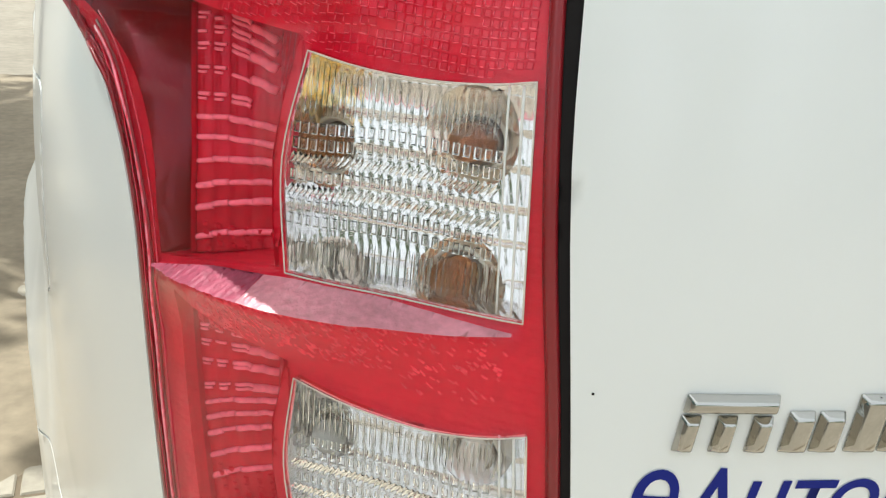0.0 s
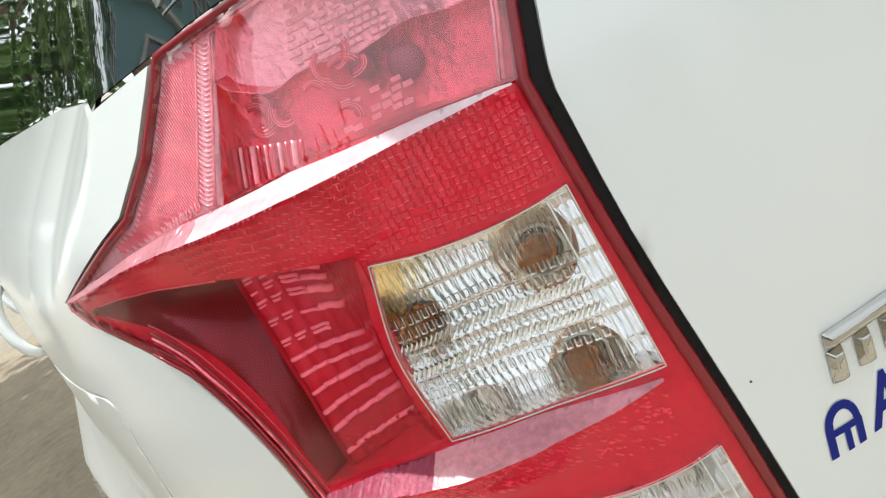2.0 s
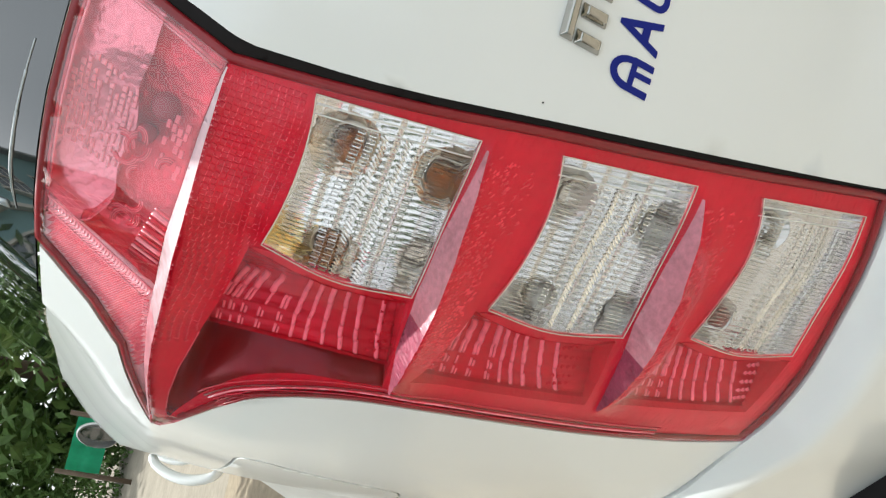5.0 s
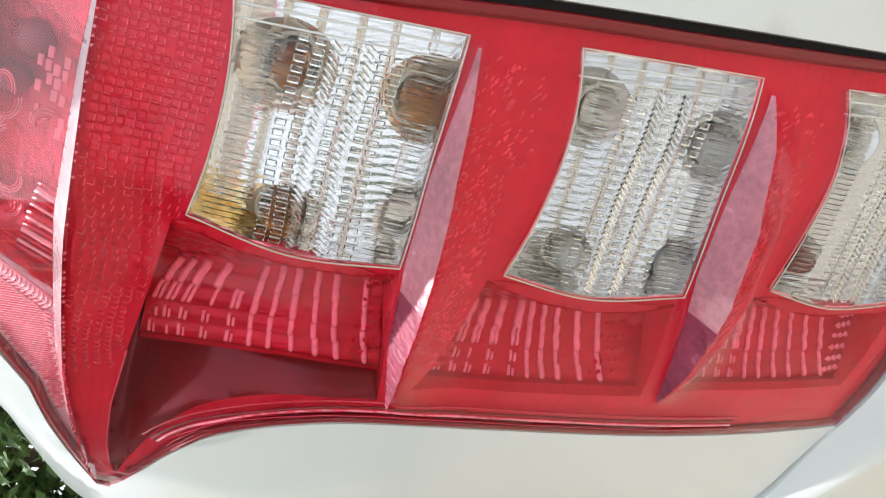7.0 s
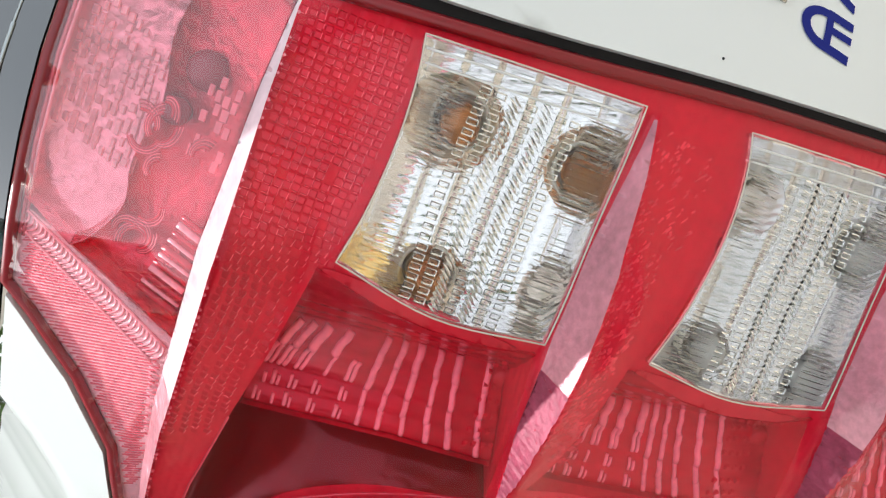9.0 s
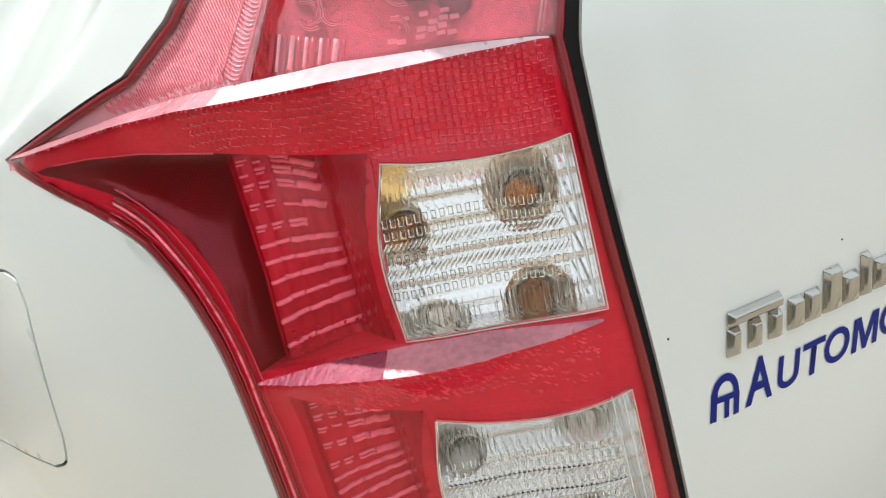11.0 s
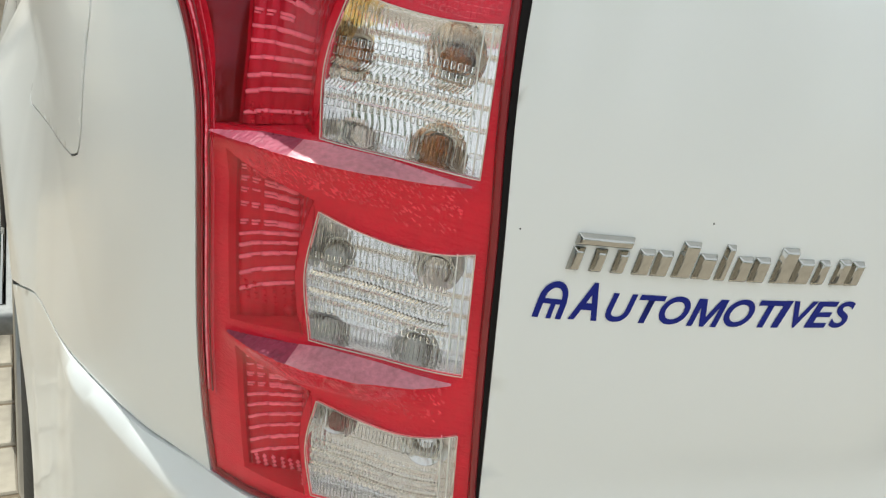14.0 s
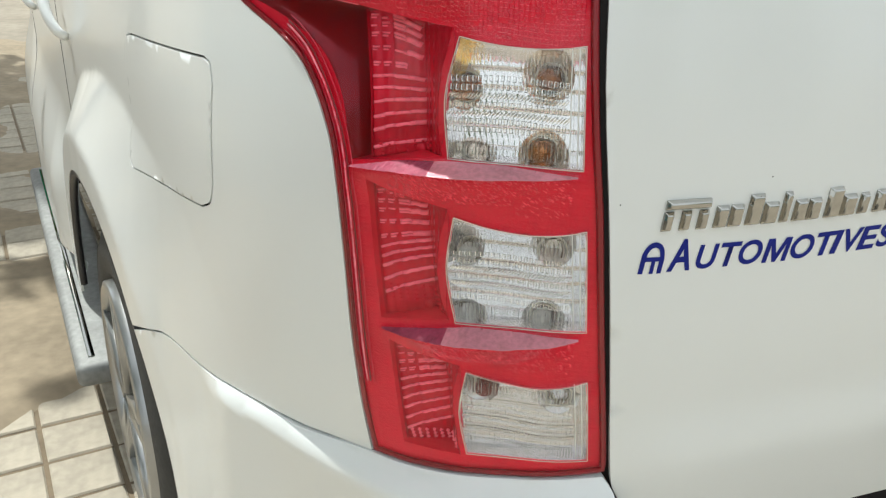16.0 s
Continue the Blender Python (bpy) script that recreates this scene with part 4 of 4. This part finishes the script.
# black seal between lamp and glass
in_lamp("top_seal", strip([(u + (.003 if u > .25 else 0), z + .0035) for u, z in resample(list(reversed(LENS_TOP[4:])) , .01, False)], .0016, -.003, 6), BLACK)
# moulded specks: rows of small prisms under the top fin, slanting dashes under the others
rng = random.Random(8)
bm, lit = bmesh.new(), bmesh.new()
for j in range(14):
    for i in range(58):
        u, z = .060 + .0038 * i, 1.1800 + .0036 * j
        z += .0018 * math.sin(u * 60) - .00030 * i * (1 - j / 12) * (u > .168)
        if z > fin_at(0, u)[0] - fin_at(0, u)[2] - .0012 or (u > .168 and z < 1.188) or u > .262 or inside(np.array([(u, z), (u, z - .004), (u - .004, z), (u + .004, z - .004)]), WEDGE).any() or inside(np.array([(u, z), (u, z - .003), (u - .003, z - .003)]), HOLES[0]).any() or inside(np.array([(u, z - .003)]), WINDOWS[0])[0] or rng.random() < .04:
            continue
        loose = .35 + .65 * step(.08, .15, u)
        u, z = u + rng.gauss(0, .00025 * loose), z + rng.gauss(0, .00025 * loose)
        dot = u < .105
        wide, high = (.0030, .0028) if dot else (rng.uniform(.0032, .0036), rng.uniform(.0029, .0034))
        m = frame_on(u, z, lens_off(u, z) * .94 - .0042) @ Matrix.Rotation(rng.uniform(-.08, .03) - .08 * loose, 4, "Z") @ Matrix.Rotation(math.pi, 4, "X")
        tooth(bm, m, wide, high, .0004, .7)
        # the cell's glint, drawn as thin pink bars on its edges
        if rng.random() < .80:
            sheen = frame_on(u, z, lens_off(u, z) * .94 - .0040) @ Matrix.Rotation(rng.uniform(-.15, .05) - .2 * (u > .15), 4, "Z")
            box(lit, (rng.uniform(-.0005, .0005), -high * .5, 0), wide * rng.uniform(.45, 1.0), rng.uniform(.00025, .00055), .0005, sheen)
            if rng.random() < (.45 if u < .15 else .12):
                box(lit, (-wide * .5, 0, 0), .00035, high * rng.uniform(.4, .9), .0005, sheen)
in_lamp("cell_glints", lit, CELLGLINT, "glints on the moulded cells, drawn as pink bars", False)["kind"] = "stuff"
in_lamp("prism_specks", bm, SPECK, "fine moulded cells in the red lens", False)["kind"] = "stuff"
# dashes of real relief, coloured pink for the highlights on them
bm = bmesh.new()
for k in (1, 2):
    for _ in range(640):
        u, q = rng.uniform(FINS[k][0][0][0] + .006, FINS[k][0][-1][0] - .045), rng.random()
        z = fin_at(k, u)[0] - fin_at(k, u)[2] - .002 - q * (.024 + .010 * (u < .10))
        if inside(np.array([(u, z)]), WINDOWS[k])[0] or rng.random() > .35 + 4 * (u - .05):
            continue
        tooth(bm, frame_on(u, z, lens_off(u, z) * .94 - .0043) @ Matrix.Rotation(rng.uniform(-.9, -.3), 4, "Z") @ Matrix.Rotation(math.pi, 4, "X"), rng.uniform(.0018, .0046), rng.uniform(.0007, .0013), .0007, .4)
in_lamp("prism_dashes", bm, DASH, "slanting moulded dashes in the red lens, highlights put into their pink", False)["kind"] = "stuff"
# brick-like prisms in the upper bowl, their reflections put into the pale pink
bm = bmesh.new()
for j in range(11):
    for i in range(16):
        u, z = .084 + .0042 * i + .0016 * j, 1.3010 - .0034 * j
        if rng.random() < .25 or i + .9 * j < 2:
            continue
        m = frame_on(u, z, upper_off(u, z) + .0006) @ Matrix.Rotation(math.pi - .12, 4, "X")
        tooth(bm, m, .0040, rng.uniform(.0018, .0032), .0008, .7)
in_lamp("prism_bricks", bm, RIBPALE, "pink brick-shaped prisms", False)["kind"] = "stuff"
bm = bmesh.new()
for j in range(4):
    for i in range(7):
        u, z = .104 + .0052 * i - .0012 * j, 1.2365 + .0034 * j + .0005 * math.sin(i * 2.3)
        if rng.random() > .4:
            box(bm, (0, 0, 0), .0046, rng.uniform(.0018, .0030), .0012, frame_on(u, z, -.0125))
in_lamp("glint_prism", bm, RIB, "pink prisms low in the bowl", False)["kind"] = "stuff"
# sawteeth along the ridge of the top fin
bm = bmesh.new()
for u in np.arange(.066, .40, .0034):
    zr, p, h, _ = fin_at(0, u)
    if rng.random() < .3:
        continue
    big = rng.uniform(.0006, .0013)
    vs = box(bm, (0, 0, 0), big, big, .0010)
    bmesh.ops.transform(bm, matrix=frame_on(u, zr - h - .0006, p * .97 - .0004) @ Matrix.Rotation(radians(45), 4, "Z"), verts=vs)
in_lamp("fin_teeth", bm, RIB, "fine teeth along the upper fin", False)["kind"] = "stuff"
# ---- badge and lettering on the tailgate ----
LETTERS = [(-.012, -.052, 1.0686, 3), (-.0575, -.083, 1.0615, 2), (-.0865, -.1155, 1.0690, 2), (-.1185, -.1265, 1.0690, 1), (-.1305, -.1570, 1.0615, 2), (-.1625, -.1935, 1.0690, 2), (-.1975, -.2095, 1.0615, 1), (-.2140, -.2375, 1.0625, 2)]
LOW, SLANT = 1.0425, .13


def bar(u0, u1, z0, z1, high):
    """A plain slanted chrome bar with sharp bright bevels."""
    bm = bmesh.new()
    vs = box(bm, (0, 0, high / 2), abs(u1 - u0), z1 - z0, high)
    inset = .0024
    for v in vs:
        if v.co.z > high * .5:
            v.co.x, v.co.y = v.co.x * (1 - 2 * inset / abs(u1 - u0)), v.co.y * (1 - 2 * inset / (z1 - z0))
        v.co.x += SLANT * v.co.y
    bevelled(bm, .0011, 4)
    bmesh.ops.transform(bm, matrix=frame_on((u0 + u1) / 2 - SLANT * ((z0 + z1) / 2 - LOW), (z0 + z1) / 2, gate_off((u0 + u1) / 2, z0)), verts=bm.verts)
    return bm


badge = None
for u0, u1, top, n in LETTERS:
    u0, u1 = -.012 + (u0 + .012) * .9666, -.012 + (u1 + .012) * .9666
    w = .0092 if n > 1 else min(.0092, abs(u1 - u0))
    low = min(top, 1.0615)
    if n == 3:
        legs = [u0 - w / 2 + (u1 - u0 + w) * k / 2 for k in range(3)]
        pieces = [(c + w / 2, c - w / 2, LOW, top - .0092, .0050) for c in legs] + [(u0, u1, top - .0088, top, .0054)]
    elif n == 2:
        mid = (u0 + u1) / 2
        pieces = [(u0, mid + .0006, LOW, top, .0050), (mid - .0006, u1, LOW, low, .0050)]
    else:
        pieces = [(u0, u0 - w, LOW, top, .0050)]
    for piece in pieces:
        if badge is None:
            badge = on_car("badge", bar(*piece), CHROME, "chrome badge of plain slanted bars")
        else:
            on_car("bar", bar(*piece), CHROME, "", badge)


def letters(text, u, z, size, width, bold):
    """Blue lettering laid on the tailgate; width is the run along the skin."""
    cu = bpy.data.curves.new("lettering", "FONT")
    cu.body, cu.size, cu.offset, cu.shear, cu.resolution_u = text, 1.0, bold, .20, 6
    ob = bpy.data.objects.new("lettering", cu)
    scene.collection.objects.link(ob)
    me = bpy.data.meshes.new_from_object(ob.evaluated_get(bpy.context.evaluated_depsgraph_get()))
    bpy.data.objects.remove(ob)
    bm = bmesh.new()
    bm.from_mesh(me)
    bpy.data.meshes.remove(me)
    xs = [v.co.x for v in bm.verts]
    ys = [v.co.y for v in bm.verts]
    k = width / (max(xs) - min(xs))
    bmesh.ops.triangulate(bm, faces=bm.faces)
    for v in bm.verts:
        uu = u - (v.co.x - min(xs)) * k
        zz = z + (v.co.y - min(ys)) / (max(ys) - min(ys)) * size
        v.co = skin(uu, zz, gate_off(uu, zz) + .0005)
    bmesh.ops.recalc_face_normals(bm, faces=bm.faces)
    return bm


WORD = [("A", 218, 330, .0272), ("U", 357, 467, .0208), ("T", 480, 577, .0208), ("O", 567, 682, .0212), ("M", 685, 822, .0208), ("O", 820, 935, .0212), ("T", 948, 1045, .0208), ("I", 1017, 1075, .0208), ("V", 1080, 1175, .0208), ("E", 1152, 1255, .0208), ("S", 1245, 1330, .0212)]
along = lambda x: float(np.interp(x, [218, 493, 696, 915, 1153, 1261, 1330], [-.0220, -.0706, -.1084, -.1508, -.2003, -.2243, -.2378]))
lettering = None
for ch, x0, x1, high in WORD:
    if ch == "T":
        x0, x1 = x0 - 4, x1 + 2
    if ch == "M":
        w, foot = along(x0) - along(x1) - .2 * high, 1.0084
        shape = [(0, 0), (0, 1), (.27, 1), (.50, .36), (.73, 1), (1, 1), (1, 0), (.81, 0), (.81, .70), (.57, 0), (.43, 0), (.19, .70), (.19, 0)]
        bm = sheet([(along(x0) - x * w - .2 * high * y, foot + y * high) for x, y in shape], (), .006, lambda u, z: gate_off(u, z) + .0005, 0)
        on_car("letter", bm, BLUE, "", lettering, False)
        continue
    bm = letters(ch, along(x0), 1.0082 + .000012 * (x0 - 218) / 10, high, along(x0) - along(x1), .024)
    if lettering is None:
        lettering = on_car("lettering", bm, BLUE, "blue slanted word AUTOMOTIVES", None, False)
    else:
        on_car("letter", bm, BLUE, "", lettering, False)
outline = [(0, 0), (.0005, .013)] + [(.0115 - .011 * math.cos(a), .0140 + .0128 * math.sin(a)) for a in np.linspace(0, math.pi, 15)] + [(.0230, .013), (.0225, 0), (.0180, 0), (.0183, .0105), (.0148, .0105), (.0146, 0), (.0108, 0), (.0110, .0105), (.0052, .0105), (.0048, 0)]
hole = [(.0055, .0142)] + [(.0118 - .0063 * math.cos(a), .0148 + .0075 * math.sin(a)) for a in np.linspace(0, math.pi, 9)] + [(.0182, .0142)]
lean = lambda pts: [(.0015 - .84 * x - .10 * y, 1.0074 + y) for x, y in pts]
on_car("mark", sheet(lean(outline), [lean(hole)], .004, lambda u, z: gate_off(u, z) + .0005, 0), BLUE, "blue arch-shaped mark beside the word", None, False)
for u, z in ((-.105, 1.0815), (.0205, 1.0650)):
    bm = bmesh.new()
    bmesh.ops.create_uvsphere(bm, u_segments=10, v_segments=6, radius=.0006, matrix=frame_on(u, z, 0))
    on_car("speck", bm, BLACK, "tiny dark speck on the paint")
# ---- surroundings ----
def tree(x, y, high, crown, leaves, seed, label, low=.45):
    rng = random.Random(seed)
    top = thing("tree", label, "tree", "trees beside the parked car", at=(x, y, 0))
    bm = bmesh.new()
    limbs = [((0, 0, 0), (rng.uniform(-.2, .2), rng.uniform(-.2, .2), high * .5), high * .035, high * .022)]
    for k in range(7):
        a = 2 * math.pi * k / 7 + rng.uniform(-.3, .3)
        h = high * rng.uniform(.38, .52)
        limbs.append(((0, 0, h), (math.cos(a) * crown * rng.uniform(.5, .8), math.sin(a) * crown * rng.uniform(.5, .8), h + high * rng.uniform(.15, .35)), high * .018, high * .005))
    for a, b, r1, r2 in limbs:
        a, b = Vector(a), Vector(b)
        t = (b - a).to_track_quat("Z", "Y").to_matrix().to_4x4()
        made = bmesh.ops.create_cone(bm, cap_ends=True, segments=10, radius1=r1, radius2=r2, depth=(b - a).length)["verts"]
        bmesh.ops.transform(bm, matrix=Matrix.Translation((a + b) / 2) @ t, verts=made)
    part("trunk", bm, BARK, top)
    verts, faces = [], []
    clumps = [(rng.gauss(0, crown * .42), rng.gauss(0, crown * .42), high * (low + (1 - low) * rng.random() ** .8)) for _ in range(26)]
    size = crown * .070
    for _ in range(leaves):
        c = clumps[rng.randrange(len(clumps))]
        p = Vector((c[0] + rng.gauss(0, crown * .17), c[1] + rng.gauss(0, crown * .17), c[2] + rng.gauss(0, crown * .14)))
        m = Matrix.Translation(p) @ Euler((rng.uniform(-1, 1), rng.uniform(-1, 1), rng.uniform(0, 6.28))).to_matrix().to_4x4()
        k = size * rng.uniform(.6, 1.3)
        i = len(verts)
        verts += [tuple(m @ Vector(q)) for q in ((-k, 0, 0), (0, -k * .42, .1 * k), (k, 0, 0), (0, k * .42, .1 * k))]
        faces.append((i, i + 1, i + 2, i + 3))
    me = bpy.data.meshes.new("crown")
    me.from_pydata(verts, [], faces)
    me.materials.append(LEAF)
    ob = new("crown", me)
    ob.parent = top
    return top


tree(-2.3, 6.8, 6.0, 2.0, 5200, 3, "broad leafy tree shading the car and pavers")
tree(-1.5, 22.5, 8.0, 3.4, 6000, 5, "leafy tree standing behind the parked car", .12)
tree(-5.5, 23.0, 8.0, 3.6, 6000, 7, "leafy tree standing behind the parked car", .10)
tree(1.8, 15.5, 6.5, 2.8, 4000, 9, "leafy tree standing behind the parked car", .2)
tree(-7.5, -2.5, 5.5, 2.4, 4000, 11, "leafy tree beside the grey-green building", .25)
# unseen trees, added to put a dark band into chrome and reflectors
for x, y, seed in ((-3.5, -12.0, 12), (1.5, -13.5, 13), (6.5, -11.5, 14), (10.5, -5.0, 15)):
    tree(x, y, 5.0, 2.6, 3000, seed, "unseen leafy tree added to darken the reflections", .15)
for x, y, s in ((-3.9, 21.0, 1.7), (-6.6, 21.5, 2.0), (-1.2, 21.5, 1.6)):
    rng = random.Random(int(x * 10))
    verts, faces = [], []
    for _ in range(2500):
        p = Vector((rng.gauss(0, .5 * s), rng.gauss(0, .4 * s), abs(rng.gauss(.45, .3)) * s))
        m = Matrix.Translation(p) @ Euler((rng.uniform(-1.2, 1.2), rng.uniform(-1.2, 1.2), rng.uniform(0, 6.28))).to_matrix().to_4x4()
        k = .07 * rng.uniform(.6, 1.3)
        i = len(verts)
        verts += [tuple(m @ Vector(q)) for q in ((-k, 0, 0), (0, -k * .45, 0), (k, 0, 0), (0, k * .45, 0))]
        faces.append((i, i + 1, i + 2, i + 3))
    me = bpy.data.meshes.new("shrub")
    me.from_pydata(verts, [], faces)
    me.materials.append(LEAF)
    ob = new("shrub", me)
    ob.location = (x, y, 0)
    tagged(ob, "leafy green shrub growing at the edge of the yard", "shrub", "shrubs at the yard's edge")
# green tarpaulin on posts
screen = thing("tarpaulin_screen", "bright green tarpaulin hung between two brown posts", "screen", at=(-2.35, 18.0, 0))
bm = bmesh.new()
for i in range(13):
    for j in range(7):
        bm.verts.new((-.50 + 1.0 * i / 12, .03 * math.sin(i * 1.3) + .02 * math.sin(j * 2), .62 + .62 * j / 6))
bm.verts.ensure_lookup_table()
for i in range(12):
    for j in range(6):
        bm.faces.new([bm.verts[i * 7 + j], bm.verts[(i + 1) * 7 + j], bm.verts[(i + 1) * 7 + j + 1], bm.verts[i * 7 + j + 1]])
part("tarpaulin", bm, GREEN, screen)
for x in (-.55, .55):
    bm = bmesh.new()
    bmesh.ops.create_cone(bm, cap_ends=True, segments=12, radius1=.05, radius2=.045, depth=1.4, matrix=Matrix.Translation((x, 0, .70)))
    part("post", bm, BARK, screen)

# the building beside the yard, seen as a reflection in glass and lens
house = thing("building", "tall teal building with ledges and barred windows", "building", at=(-7.8, 4.4, 0))
house.rotation_euler = (0, 0, radians(-118))
bm = bmesh.new()
box(bm, (0, -2, 5.0), 9.0, 4.0, 10.0)
part("wall", bm, PLASTER, house, smooth=False)
bm = bmesh.new()
box(bm, (0, -1.9, 10.08), 9.6, 4.6, .16)
bevelled(bm, .03)
part("roof", bm, STEP, house)
for z in (2.4, 4.8, 7.2):
    bm = bmesh.new()
    box(bm, (0, .12, z), 9.1, .24, .12)
    part("ledge", bm, PALE, house, smooth=False)
for x in (-3.2, -1.1, 1.1, 3.2):
    for z in (1.2, 3.6, 6.0, 8.4):
        bm = bmesh.new()
        box(bm, (x, .03, z), 1.3, .05, 1.1)
        win = part("window", bm, DARKGLASS, house, smooth=False)
        bm = bmesh.new()
        for d in (-.66, -.33, 0, .33, .66):
            box(bm, (x + d, .09, z), .05, .06, 1.16)
        for d in (-.57, 0, .57):
            box(bm, (x, .085, z + d), 1.38, .05, .05)
        part("grille", bm, PALE, win, smooth=False)
        bm = bmesh.new()
        box(bm, (x, .12, z - .62), 1.5, .22, .06)
        part("sill", bm, PALE, win, smooth=False)

# ---- pavers ----
TURN_P, PITCH = radians(6), .156
pavement = new("pavement")
pavement.location, pavement.rotation_euler = (-.290, 1.786, 0), (0, 0, TURN_P)
tagged(pavement, "beige square concrete pavers with sandy joints", "pavement", kind="structure")
bm = bmesh.new()
box(bm, (0, 0, -.005), PITCH - .011, PITCH - .011, .026)
bmesh.ops.bevel(bm, geom=[e for e in bm.edges if all(v.co.z > 0 for v in e.verts)], offset=.004, segments=1, affect="EDGES")
paver = bpy.data.meshes.new("paver")
bm.to_mesh(paver)
paver.materials.append(PAVER)
rng = random.Random(4)
rest_v, rest_f = [], []
for i in range(-13, 16):
    for j in range(-22, 26):
        m = pose((i + .5) * PITCH, (j + .5) * PITCH, rng.uniform(0, .003), rng.uniform(-.5, .5), rng.uniform(-.5, .5), rng.uniform(-.6, .6))
        if -8 <= i < 3 and -6 <= j < 20:
            ob = new("paver", paver)
            ob.parent, ob.matrix_basis = pavement, m
        else:
            k = len(rest_v)
            rest_v += [tuple(m @ v.co) for v in paver.vertices]
            rest_f += [tuple(k + q for q in p.vertices) for p in paver.polygons]
bm.free()
me = bpy.data.meshes.new("far_pavers")
me.from_pydata(rest_v, [], rest_f)
me.materials.append(PAVER)
ob = new("far_pavers", me)
ob.parent = pavement
ob["kind"] = "stuff"
bm = bmesh.new()
bmesh.ops.create_grid(bm, x_segments=8, y_segments=8, size=.5, matrix=Matrix.Translation((.2, .3, .004)) @ Matrix.Diagonal((4.6, 7.6, 1, 1)))
ob = part("joint_sand", bm, MORTAR, pavement, smooth=False)

# brown sand drifted over the pavers
verts, faces = [], []
NX, NY = 60, 130
for i in range(NX + 1):
    for j in range(NY + 1):
        x, y = -2.3 + 2.6 * i / NX, 1.32 + 5.83 * j / NY
        edge = y - 1.93 - 1.0 * max(-.6, x + .31) + .07 * noise.noise((x * 9, y * 9, 2.0)) + .04 * noise.noise((x * 25, y * 25, 7.0))
        cover = 1 - .62 * step(2.55, 2.95, y + .1 * noise.noise((x * 3, y * 3, 5.0))) * step(-.75, -.58, x + .08 * noise.noise((x * 4, y * 4, 9.0)))
        h = -.006 + step(0, .08, edge) * (.030 * cover + .026 * noise.noise((x * 1.8, y * 3.4, 1.5)) * (1.15 - cover) + .006 * noise.noise((x * 9, y * 9, 4.0)))
        verts.append((x, y, h))
for i in range(NX):
    for j in range(NY):
        a = i * (NY + 1) + j
        faces.append((a, a + NY + 1, a + NY + 2, a + 1))
me = bpy.data.meshes.new("sand_drift")
me.from_pydata(verts, [], faces)
me.materials.append(SAND)
me.polygons.foreach_set("use_smooth", [True] * len(me.polygons))
tagged(new("sand_drift", me), "brown sand drifted over the beige pavers", "sand", kind="stuff")
